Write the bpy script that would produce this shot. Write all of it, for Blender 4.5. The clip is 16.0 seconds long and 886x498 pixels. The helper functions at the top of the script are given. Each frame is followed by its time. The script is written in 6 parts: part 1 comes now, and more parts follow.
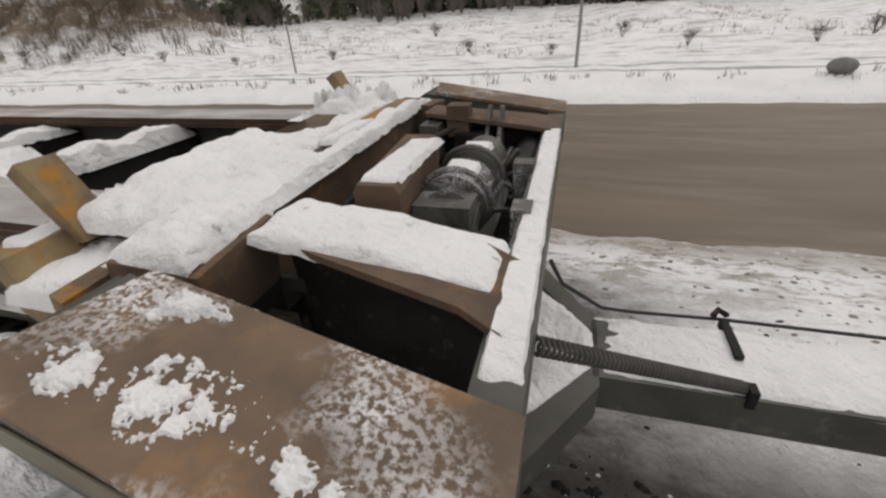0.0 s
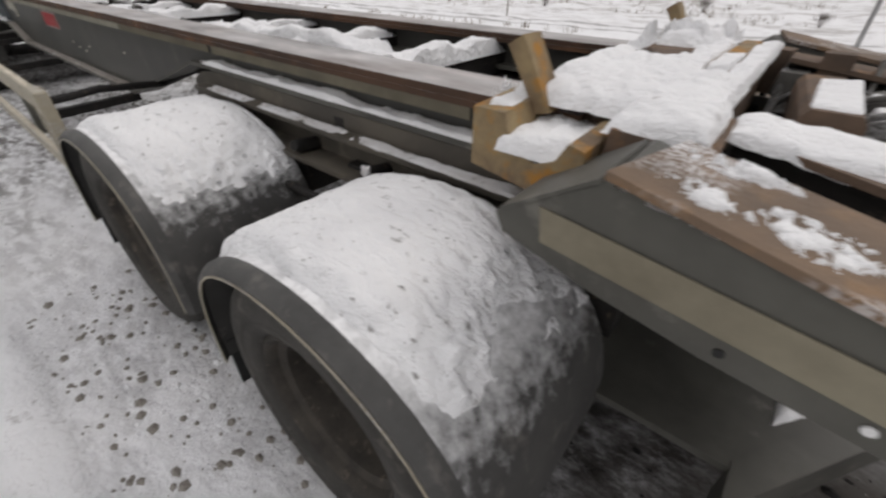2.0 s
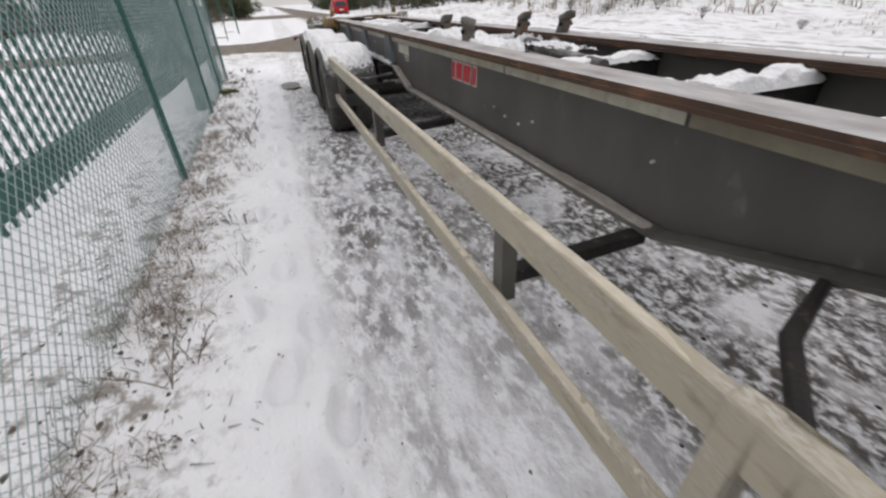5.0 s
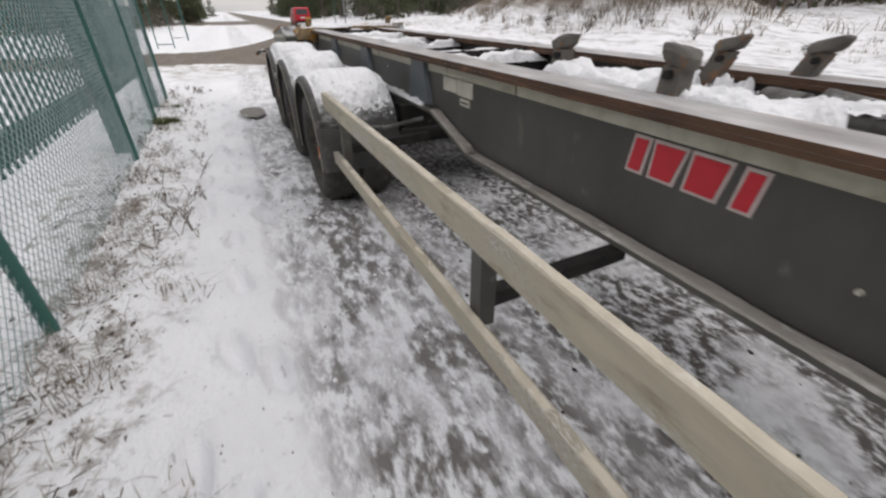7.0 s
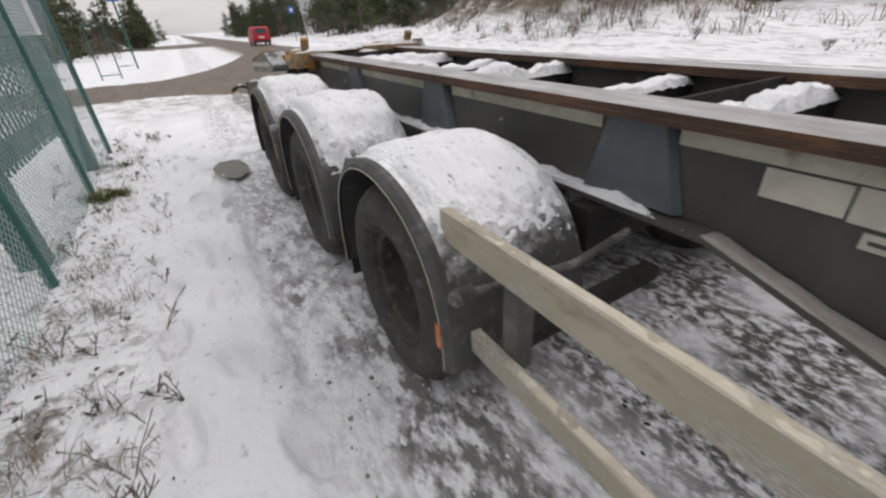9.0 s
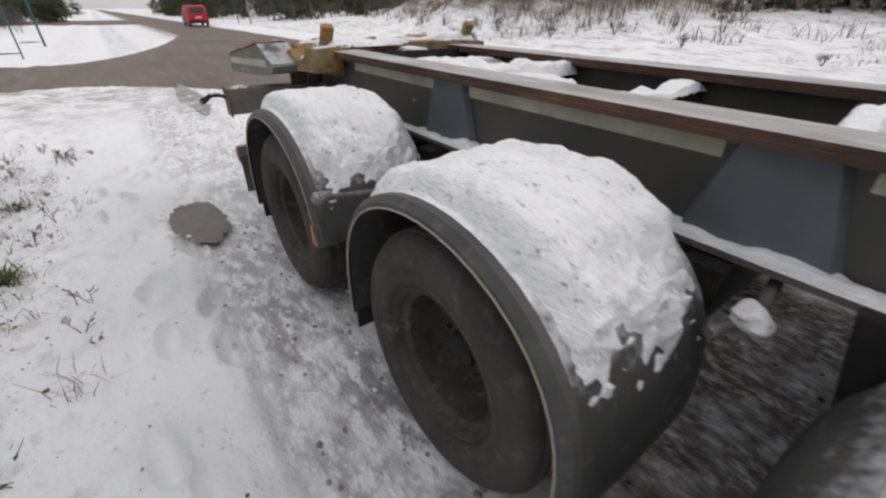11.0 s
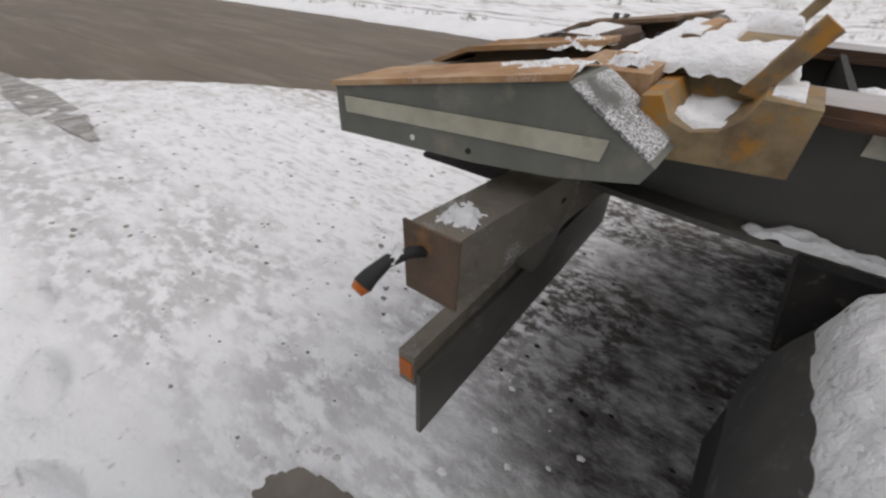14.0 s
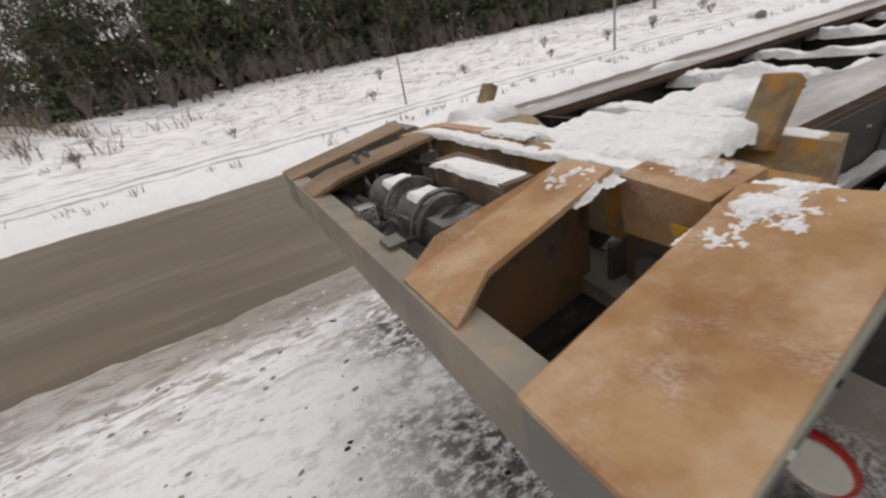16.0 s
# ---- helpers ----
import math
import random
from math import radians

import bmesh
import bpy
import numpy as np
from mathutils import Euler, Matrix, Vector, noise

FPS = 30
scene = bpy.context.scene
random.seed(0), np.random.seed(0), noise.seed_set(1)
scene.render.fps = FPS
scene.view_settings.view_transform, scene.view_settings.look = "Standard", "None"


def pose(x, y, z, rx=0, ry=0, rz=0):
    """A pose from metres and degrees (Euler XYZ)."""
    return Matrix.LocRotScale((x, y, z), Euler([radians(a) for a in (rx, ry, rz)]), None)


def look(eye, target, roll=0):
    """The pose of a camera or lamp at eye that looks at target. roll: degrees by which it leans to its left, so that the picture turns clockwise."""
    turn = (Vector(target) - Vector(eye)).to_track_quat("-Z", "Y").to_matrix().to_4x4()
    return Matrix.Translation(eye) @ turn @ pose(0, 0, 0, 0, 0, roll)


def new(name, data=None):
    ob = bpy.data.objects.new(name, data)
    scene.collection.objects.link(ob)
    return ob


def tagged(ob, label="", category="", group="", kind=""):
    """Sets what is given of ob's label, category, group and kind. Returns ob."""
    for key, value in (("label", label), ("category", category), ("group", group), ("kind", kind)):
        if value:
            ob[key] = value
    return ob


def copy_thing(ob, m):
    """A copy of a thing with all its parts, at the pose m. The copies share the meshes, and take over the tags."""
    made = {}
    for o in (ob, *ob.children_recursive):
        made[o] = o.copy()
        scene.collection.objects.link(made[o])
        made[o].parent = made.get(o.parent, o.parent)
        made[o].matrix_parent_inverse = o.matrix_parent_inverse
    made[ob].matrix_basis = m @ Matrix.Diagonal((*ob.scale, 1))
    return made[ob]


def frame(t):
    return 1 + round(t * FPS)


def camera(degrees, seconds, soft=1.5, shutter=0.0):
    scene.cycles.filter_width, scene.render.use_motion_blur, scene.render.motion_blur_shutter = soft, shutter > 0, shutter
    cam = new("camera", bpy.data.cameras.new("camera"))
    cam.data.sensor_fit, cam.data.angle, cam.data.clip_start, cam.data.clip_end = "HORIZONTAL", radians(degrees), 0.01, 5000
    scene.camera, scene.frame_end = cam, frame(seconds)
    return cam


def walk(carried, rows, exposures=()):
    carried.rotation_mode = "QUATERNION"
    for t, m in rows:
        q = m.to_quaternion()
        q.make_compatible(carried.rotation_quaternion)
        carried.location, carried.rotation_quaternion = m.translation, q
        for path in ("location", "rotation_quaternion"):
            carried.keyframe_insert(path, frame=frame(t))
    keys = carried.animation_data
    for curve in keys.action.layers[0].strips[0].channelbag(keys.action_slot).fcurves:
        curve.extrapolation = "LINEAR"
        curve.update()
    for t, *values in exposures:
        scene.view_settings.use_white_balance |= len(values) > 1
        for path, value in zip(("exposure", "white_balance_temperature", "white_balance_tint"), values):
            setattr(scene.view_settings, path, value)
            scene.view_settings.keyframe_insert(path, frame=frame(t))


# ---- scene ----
cam = camera(94.2, 16.0, soft=2.4, shutter=0.25)
METRES, EYE, TILT, LEAN, TURN = 15.0, 1.5, 0.0, 0.0, 18.1
ROWS = [
    (0.0, 0.0, 0.0, 0.0, -1.92, -30.06, 3.33),
    (0.5, -0.0012, 0.0033, 0.002, -4.5, -31.28, 3.42),
    (1.0, -0.0078, -0.0, -0.0005, 3.18, -33.38, 2.49),
    (1.5, -0.0238, -0.0109, -0.0026, 11.56, -34.18, 1.11),
    (2.0, -0.0407, -0.0168, -0.0051, 22.02, -34.86, -0.22),
    (2.5, -0.0678, -0.0123, -0.0069, 33.95, -37.58, 0.29),
    (3.0, -0.0965, -0.0145, -0.0063, 43.4, -33.15, 0.04),
    (3.5, -0.1262, -0.0111, -0.0058, 45.17, -31.89, 1.23),
    (4.0, -0.1592, 0.0006, -0.0044, 51.76, -31.69, 2.27),
    (6.5, -0.3364, 0.0659, -0.0035, 50.28, -30.23, 2.53),
    (7.0, -0.3747, 0.0754, -0.0055, 46.97, -30.3, 0.57),
    (7.5, -0.4118, 0.0876, -0.0041, 48.07, -28.42, 1.97),
    (8.0, -0.4477, 0.0966, -0.0048, 45.86, -27.62, 2.93),
    (8.5, -0.4833, 0.1074, -0.0045, 43.87, -28.47, 3.48),
    (11.0, -0.6527, 0.1586, -0.0058, 35.34, -30.24, -0.14),
    (11.5, -0.685, 0.1704, -0.0044, 38.14, -31.42, 0.71),
    (12.0, -0.7194, 0.1792, -0.0042, 36.11, -31.16, 0.42),
    (12.5, -0.7539, 0.1948, -0.0046, 35.97, -34.9, 0.35),
    (13.0, -0.7889, 0.2016, -0.0041, 30.75, -34.09, 1.09),
    (13.5, -0.8229, 0.2144, -0.0062, 29.68, -32.03, -0.09),
    (14.0, -0.851, 0.2252, -0.0069, 19.29, -35.35, -1.72),
    (14.5, -0.8753, 0.2352, -0.0036, -0.26, -32.66, -1.41),
    (15.0, -0.891, 0.2527, 0.0025, -17.43, -22.61, 6.32),
    (15.5, -0.9082, 0.2705, 0.0034, -38.51, -22.9, 6.85),
    (16.0, -0.9131, 0.2938, 0.0031, -47.32, -26.7, 10.72),
]
walk(cam, [(t, pose(0, 0, EYE, TILT, LEAN, TURN) @ pose(METRES * x, METRES * y, METRES * z, 90 + pitch, roll, yaw)) for t, x, y, z, yaw, pitch, roll in ROWS],
     exposures=[(0.0, -0.15, 6850, 12), (1.5, -0.10, 6700, 12), (3.0, 0.12, 6420, 12), (7.5, 0.2, 6480, 12), (11.0, 0.07, 6420, 12), (14.0, -0.03, 6500, 12), (15.5, 0.0, 6760, 12)])

# ---------------------------------------------------------------- light
world = bpy.data.worlds.new("overcast_sky")
scene.world = world
world.use_nodes = True
wn, wl = world.node_tree.nodes, world.node_tree.links
wn.clear()
w_out = wn.new("ShaderNodeOutputWorld")
w_bg = wn.new("ShaderNodeBackground")
w_sky = wn.new("ShaderNodeTexSky")
w_sky.sky_type = "NISHITA"
w_sky.sun_disc = False
w_sky.sun_elevation, w_sky.sun_rotation = radians(24), radians(200)
w_co = wn.new("ShaderNodeTexCoord")
w_map = wn.new("ShaderNodeMapping")
w_map.inputs["Scale"].default_value = (1.0, 1.0, 3.5)
w_noise = wn.new("ShaderNodeTexNoise")
w_noise.inputs["Scale"].default_value = 2.6
w_noise.inputs["Detail"].default_value = 6
w_ramp = wn.new("ShaderNodeValToRGB")
w_ramp.color_ramp.elements[0].position, w_ramp.color_ramp.elements[0].color = 0.36, (0.60, 0.61, 0.63, 1)
w_ramp.color_ramp.elements[1].position, w_ramp.color_ramp.elements[1].color = 0.66, (1.0, 0.975, 0.95, 1)
w_dim = wn.new("ShaderNodeMixRGB")
w_dim.blend_type = "MULTIPLY"
w_dim.inputs[0].default_value = 1
w_dim.inputs[2].default_value = (0.10, 0.10, 0.10, 1)
w_mix = wn.new("ShaderNodeMixRGB")
w_mix.inputs[0].default_value = 0.93
wl.new(w_co.outputs["Generated"], w_map.inputs[0])
wl.new(w_map.outputs[0], w_noise.inputs["Vector"])
wl.new(w_noise.outputs["Fac"], w_ramp.inputs[0])
wl.new(w_sky.outputs[0], w_dim.inputs[1])
wl.new(w_dim.outputs[0], w_mix.inputs[1])
wl.new(w_ramp.outputs[0], w_mix.inputs[2])
w_sep = wn.new("ShaderNodeSeparateXYZ")
w_up = wn.new("ShaderNodeMapRange")
w_up.inputs["From Min"].default_value, w_up.inputs["From Max"].default_value = 0.0, 0.9
w_up.inputs["To Min"].default_value, w_up.inputs["To Max"].default_value = 0.72, 1.45
w_cie = wn.new("ShaderNodeMixRGB")
w_cie.blend_type = "MULTIPLY"
w_cie.inputs[0].default_value = 1
wl.new(w_co.outputs["Generated"], w_sep.inputs[0])
wl.new(w_sep.outputs["Z"], w_up.inputs["Value"])
wl.new(w_mix.outputs[0], w_cie.inputs[1])
wl.new(w_up.outputs[0], w_cie.inputs[2])
wl.new(w_cie.outputs[0], w_bg.inputs["Color"])
w_bg.inputs["Strength"].default_value = 0.87
wl.new(w_bg.outputs[0], w_out.inputs[0])
sun = new("sun", bpy.data.lights.new("sun", "SUN"))
sun.data.energy, sun.data.angle, sun.data.color = 0.7, radians(30), (1.0, 0.95, 0.88)
sun.matrix_world = look((20, 40, 40), (0, 0, 0))

# ---------------------------------------------------------------- materials


def mat(name, c1, c2, scale=6.0, rough=0.7, bump=0.15, fine=60.0, metal=0.0, lo=0.35, hi=0.65, c3=None, scale3=25.0, lo3=0.55, hi3=0.62, stretch=(1, 1, 1), rand=0.0, dist=0.02, frost=None, dust=None, spec=0.28):
    """Two-colour noise at one scale, a third colour in patches at another, fine relief."""
    m = bpy.data.materials.new(name)
    m.use_nodes = True
    n, l = m.node_tree.nodes, m.node_tree.links
    p = n["Principled BSDF"]
    g = n.new("ShaderNodeNewGeometry")
    mp = n.new("ShaderNodeMapping")
    mp.inputs["Scale"].default_value = stretch
    l.new(g.outputs["Position"], mp.inputs[0])

    def tex(s, d=6.0):
        t = n.new("ShaderNodeTexNoise")
        t.inputs["Scale"].default_value = s
        t.inputs["Detail"].default_value = d
        t.inputs["Roughness"].default_value = 0.62
        l.new(mp.outputs[0], t.inputs["Vector"])
        return t

    def step(src, a, b):
        r = n.new("ShaderNodeMapRange")
        r.inputs["From Min"].default_value, r.inputs["From Max"].default_value = a, b
        l.new(src, r.inputs["Value"])
        return r.outputs[0]

    def mix(f, a, b):
        x = n.new("ShaderNodeMixRGB")
        l.new(f, x.inputs[0])
        for i, v in ((1, a), (2, b)):
            if isinstance(v, tuple):
                x.inputs[i].default_value = (*v, 1)
            else:
                l.new(v, x.inputs[i])
        return x.outputs[0]

    big = tex(scale)
    col = mix(step(big.outputs["Fac"], lo, hi), c1, c2)
    if c3:
        col = mix(step(tex(scale3, 8.0).outputs["Fac"], lo3, hi3), col, c3)
    if frost:
        a, b_, sc, amount = frost
        f1 = step(tex(sc, 3.0).outputs["Fac"], a, b_)
        f2 = step(tex(sc * 28.0, 4.0).outputs["Fac"], 0.44, 0.57)
        mu = n.new("ShaderNodeMath")
        mu.operation = "MULTIPLY"
        l.new(f1, mu.inputs[0])
        l.new(f2, mu.inputs[1])
        m2 = n.new("ShaderNodeMath")
        m2.operation = "MULTIPLY"
        m2.inputs[1].default_value = amount
        l.new(mu.outputs[0], m2.inputs[0])
        col = mix(m2.outputs[0], col, (0.78, 0.78, 0.8))
    if dust:
        # fine snow caught on the upward faces
        sz = n.new("ShaderNodeSeparateXYZ")
        l.new(g.outputs["Normal"], sz.inputs[0])
        ad = n.new("ShaderNodeMath")
        ad.operation = "MULTIPLY_ADD"
        ad.inputs[1].default_value = dust[3]
        l.new(tex(dust[2], 9.0).outputs["Fac"], ad.inputs[0])
        l.new(sz.outputs[2], ad.inputs[2])
        col = mix(step(ad.outputs[0], dust[0], dust[1]), col, (0.80, 0.80, 0.81))
    if rand:
        oi = n.new("ShaderNodeObjectInfo")
        hs = n.new("ShaderNodeHueSaturation")
        l.new(col, hs.inputs["Color"])
        r = n.new("ShaderNodeMapRange")
        r.inputs["To Min"].default_value, r.inputs["To Max"].default_value = 1 - rand, 1 + rand
        l.new(oi.outputs["Random"], r.inputs["Value"])
        l.new(r.outputs[0], hs.inputs["Value"])
        col = hs.outputs[0]
    l.new(col, p.inputs["Base Color"])
    p.inputs["Roughness"].default_value, p.inputs["Metallic"].default_value = rough, metal
    p.inputs["Specular IOR Level"].default_value = spec
    fn = tex(fine, 5.0)
    if bump:
        b = n.new("ShaderNodeBump")
        b.inputs["Strength"].default_value, b.inputs["Distance"].default_value = bump, dist
        l.new(fn.outputs["Fac"], b.inputs["Height"])
        l.new(b.outputs[0], p.inputs["Normal"])
    return m


M_SNOW = mat("snow", (0.89, 0.89, 0.90), (0.82, 0.82, 0.835), 4, 0.75, 0.8, 24, dist=0.035, c3=(0.42, 0.40, 0.39), scale3=22, lo3=0.64, hi3=0.74)
M_SNOW_DIRTY = mat("gritty_snow", (0.78, 0.78, 0.80), (0.6, 0.58, 0.57), 5, 0.8, 0.6, 30, dist=0.03, c3=(0.24, 0.22, 0.20), scale3=30, lo3=0.56, hi3=0.7)
M_FSNOW = mat("speckled_mudguard_snow", (0.89, 0.89, 0.90), (0.80, 0.80, 0.815), 5, 0.75, 0.9, 20, dist=0.04, c3=(0.28, 0.27, 0.26), scale3=34, lo3=0.61, hi3=0.69, stretch=(0.7, 1.2, 1))
M_DUSTY = mat("frozen_road_dust", (0.40, 0.37, 0.335), (0.25, 0.225, 0.20), 9, 0.8, 0.5, 40, dist=0.02, c3=(0.62, 0.60, 0.57), scale3=14, lo3=0.58, hi3=0.72, stretch=(0.5, 1, 1))
M_RAILFROST = mat("frosted_beige_crust", (0.58, 0.53, 0.44), (0.46, 0.41, 0.33), 9, 0.75, 0.5, 50, dist=0.02, c3=(0.70, 0.68, 0.63), scale3=22, lo3=0.58, hi3=0.72)
M_FARPLATE = mat("dull_brown_plate", (0.27, 0.185, 0.12), (0.17, 0.11, 0.068), 5, 0.7, 0.25, 70, c3=(0.33, 0.27, 0.2), scale3=8, lo3=0.56, hi3=0.72)
M_GREY = mat("grey_green_paint", (0.105, 0.102, 0.089), (0.060, 0.058, 0.052), 2.5, 0.45, 0.06, 90, c3=(0.19, 0.18, 0.16), scale3=9, lo3=0.6, hi3=0.78)
M_WING = mat("weathered_grey_green_paint", (0.17, 0.172, 0.15), (0.115, 0.117, 0.104), 3, 0.5, 0.08, 90, c3=(0.26, 0.235, 0.19), scale3=8, lo3=0.55, hi3=0.75)
M_WEB = mat("grey_beam_paint", (0.082, 0.080, 0.073), (0.054, 0.053, 0.050), 1.8, 0.42, 0.06, 90, c3=(0.18, 0.17, 0.15), scale3=7, lo3=0.62, hi3=0.8, stretch=(1, 1, 0.5))
M_BOGIE = mat("mud_filmed_grey_paint", (0.098, 0.086, 0.070), (0.056, 0.050, 0.042), 3, 0.55, 0.1, 80, c3=(0.15, 0.13, 0.10), scale3=8, lo3=0.56, hi3=0.76)
M_TAPEDIRTY = mat("mud_filmed_tape", (0.25, 0.225, 0.165), (0.165, 0.145, 0.105), 5, 0.55, 0.08, 120, c3=(0.27, 0.25, 0.19), scale3=7, lo3=0.58, hi3=0.75)
M_RUSTWALL = mat("rust_run_grey_paint", (0.062, 0.06, 0.05), (0.12, 0.058, 0.022), 3.5, 0.7, 0.25, 60, c3=(0.03, 0.024, 0.018), scale3=9, lo3=0.55, hi3=0.68)
M_CROWN = mat("bare_birch_twigs", (0.19, 0.16, 0.14), (0.12, 0.10, 0.088), 0.3, 0.9, 0.0)
M_GUSSET = mat("blue_grey_paint", (0.11, 0.128, 0.138), (0.08, 0.092, 0.1), 3, 0.4, 0.05, 90)
M_RUST = mat("rusty_steel", (0.095, 0.052, 0.032), (0.045, 0.028, 0.02), 5, 0.75, 0.25, 60, c3=(0.17, 0.085, 0.045), scale3=14, lo3=0.55, hi3=0.7, stretch=(0.35, 1, 1), dust=(1.05, 1.95, 7.0, 0.9))
M_BROWN = mat("brown_rusty_steel", (0.15, 0.10, 0.07), (0.085, 0.062, 0.048), 6, 0.75, 0.3, 60, c3=(0.24, 0.13, 0.06), scale3=10, lo3=0.56, hi3=0.7)
M_RUSTPLATE = mat("rust_brown_plate", (0.20, 0.135, 0.09), (0.12, 0.088, 0.066), 5, 0.7, 0.2, 70, c3=(0.27, 0.16, 0.08), scale3=6, lo3=0.54, hi3=0.70, frost=(0.47, 0.66, 3.6, 0.8))
M_TANPLATE = mat("tan_rust_plate", (0.42, 0.255, 0.13), (0.26, 0.125, 0.048), 4.5, 0.65, 0.25, 70, c3=(0.48, 0.345, 0.225), scale3=7, lo3=0.50, hi3=0.70, lo=0.42, hi=0.66, frost=(0.52, 0.68, 6.0, 0.25))
M_ENDBAR = mat("grey_tan_worn_paint", (0.26, 0.225, 0.18), (0.17, 0.15, 0.125), 5, 0.6, 0.15, 70, c3=(0.36, 0.23, 0.13), scale3=9, lo3=0.55, hi3=0.7)
M_YELLOW = mat("faded_yellow_paint", (0.30, 0.225, 0.12), (0.14, 0.095, 0.06), 8, 0.65, 0.25, 70, c3=(0.36, 0.17, 0.03), scale3=7, lo3=0.53, hi3=0.62)
M_BRIGHT = mat("bright_yellow_paint", (0.75, 0.45, 0.03), (0.6, 0.33, 0.03), 20, 0.6, 0.1)
M_TAPE = mat("weathered_reflective_tape", (0.50, 0.485, 0.40), (0.34, 0.32, 0.25), 6, 0.5, 0.08, 120, c3=(0.21, 0.17, 0.11), scale3=8, lo3=0.57, hi3=0.75)
M_ALU = mat("dirty_aluminium_rail", (0.40, 0.36, 0.275), (0.29, 0.26, 0.20), 5, 0.5, 0.1, 90, c3=(0.20, 0.165, 0.12), scale3=14, lo3=0.55, hi3=0.75, stretch=(0.4, 1, 1.5), frost=(0.48, 0.66, 5.0, 0.3))
M_BEAMEND = mat("grey_beige_paint", (0.22, 0.195, 0.155), (0.135, 0.12, 0.10), 5, 0.55, 0.1, 80, c3=(0.12, 0.10, 0.08), scale3=9, lo3=0.56, hi3=0.7, frost=(0.55, 0.7, 5.0, 0.5))
# grimy steel, taken near black to carry the shade of bays and underbody
M_DARK = mat("shade_dark_grimy_steel", (0.022, 0.020, 0.018), (0.011, 0.010, 0.010), 9, 0.7, 0.3, 70, c3=(0.08, 0.06, 0.045), scale3=22, lo3=0.6, hi3=0.7)
M_MECH = mat("greasy_grey_steel", (0.15, 0.145, 0.135), (0.06, 0.055, 0.05), 12, 0.5, 0.3, 70, metal=0.2, frost=(0.50, 0.66, 6.0, 0.75))
M_POST = mat("grey_rust_streaked_steel", (0.13, 0.12, 0.105), (0.08, 0.074, 0.066), 8, 0.6, 0.25, 60, c3=(0.22, 0.105, 0.05), scale3=12, lo3=0.54, hi3=0.66)
M_FROSTGREY = mat("frosted_grey_paint", (0.12, 0.12, 0.112), (0.08, 0.08, 0.076), 8, 0.6, 0.2, 70, frost=(0.36, 0.52, 7.0, 0.9))
M_FENDER = mat("dusty_black_plastic", (0.075, 0.073, 0.07), (0.048, 0.047, 0.046), 4, 0.6, 0.1, 90, c3=(0.15, 0.14, 0.13), scale3=15, lo3=0.56, hi3=0.75, dust=(0.92, 1.5, 26.0, 0.9))
M_GUARDEDGE = mat("scuffed_black_plastic", (0.085, 0.083, 0.08), (0.055, 0.054, 0.052), 6, 0.55, 0.1, 90, c3=(0.14, 0.13, 0.12), scale3=18, lo3=0.55, hi3=0.75)
M_TYRE = mat("dusty_rubber", (0.066, 0.062, 0.057), (0.040, 0.038, 0.035), 6, 0.85, 0.25, 120, c3=(0.13, 0.12, 0.105), scale3=14, lo3=0.55, hi3=0.75)
M_RIM = mat("dusty_rim_steel", (0.068, 0.059, 0.049), (0.034, 0.03, 0.026), 9, 0.65, 0.15, 80, c3=(0.17, 0.14, 0.11), scale3=20, lo3=0.58, hi3=0.72)
M_HOSE = mat("grey_coil_hose", (0.10, 0.095, 0.088), (0.07, 0.066, 0.06), 20, 0.6, 0.1)
M_FENCE = mat("green_coated_steel", (0.045, 0.13, 0.11), (0.035, 0.10, 0.085), 3, 0.45, 0.03, 90)
M_WIRE = mat("frosted_green_wire", (0.36, 0.43, 0.43), (0.20, 0.27, 0.27), 8, 0.5, 0.0)
M_RED = mat("red_paint", (0.55, 0.012, 0.03), (0.45, 0.01, 0.025), 2, 0.25, 0.0, spec=0.5)
M_REDTAPE = mat("red_lettering_film", (0.5, 0.03, 0.045), (0.42, 0.03, 0.04), 12, 0.5, 0.02)
M_PINK = mat("pale_lettering_edge", (0.5, 0.42, 0.4), (0.42, 0.36, 0.34), 12, 0.5, 0.02)
M_PLATE = mat("worn_white_plate", (0.52, 0.50, 0.43), (0.40, 0.38, 0.33), 8, 0.5, 0.05)
M_GLASS = mat("dark_window_glass", (0.02, 0.025, 0.03), (0.03, 0.035, 0.04), 2, 0.08, 0.0, spec=0.5)
M_BLACK = mat("black_plastic", (0.02, 0.02, 0.02), (0.03, 0.03, 0.03), 8, 0.6, 0.05)
M_LAMP = mat("amber_lens", (0.5, 0.14, 0.02), (0.4, 0.1, 0.02), 8, 0.25, 0.0)
M_LENS = mat("red_lens", (0.4, 0.02, 0.02), (0.3, 0.02, 0.02), 8, 0.2, 0.0)
M_WHITE = mat("white_paint", (0.75, 0.75, 0.75), (0.68, 0.68, 0.68), 8, 0.5, 0.0)
M_BLUE = mat("blue_sign_paint", (0.03, 0.12, 0.4), (0.03, 0.1, 0.35), 8, 0.5, 0.0)
M_GRASS = mat("dead_grass", (0.26, 0.215, 0.165), (0.15, 0.12, 0.095), 9, 0.9, 0.0)
M_TWIG = mat("bare_twigs", (0.13, 0.105, 0.09), (0.075, 0.06, 0.052), 9, 0.9, 0.0)
M_WEED = mat("dead_weed_stems", (0.20, 0.165, 0.135), (0.11, 0.09, 0.075), 9, 0.9, 0.0)
M_NEEDLE = mat("pine_needles", (0.056, 0.075, 0.038), (0.095, 0.103, 0.056), 0.25, 0.9, 0.0)
M_BARK = mat("bark", (0.12, 0.1, 0.085), (0.2, 0.17, 0.14), 5, 0.9, 0.3, 30)
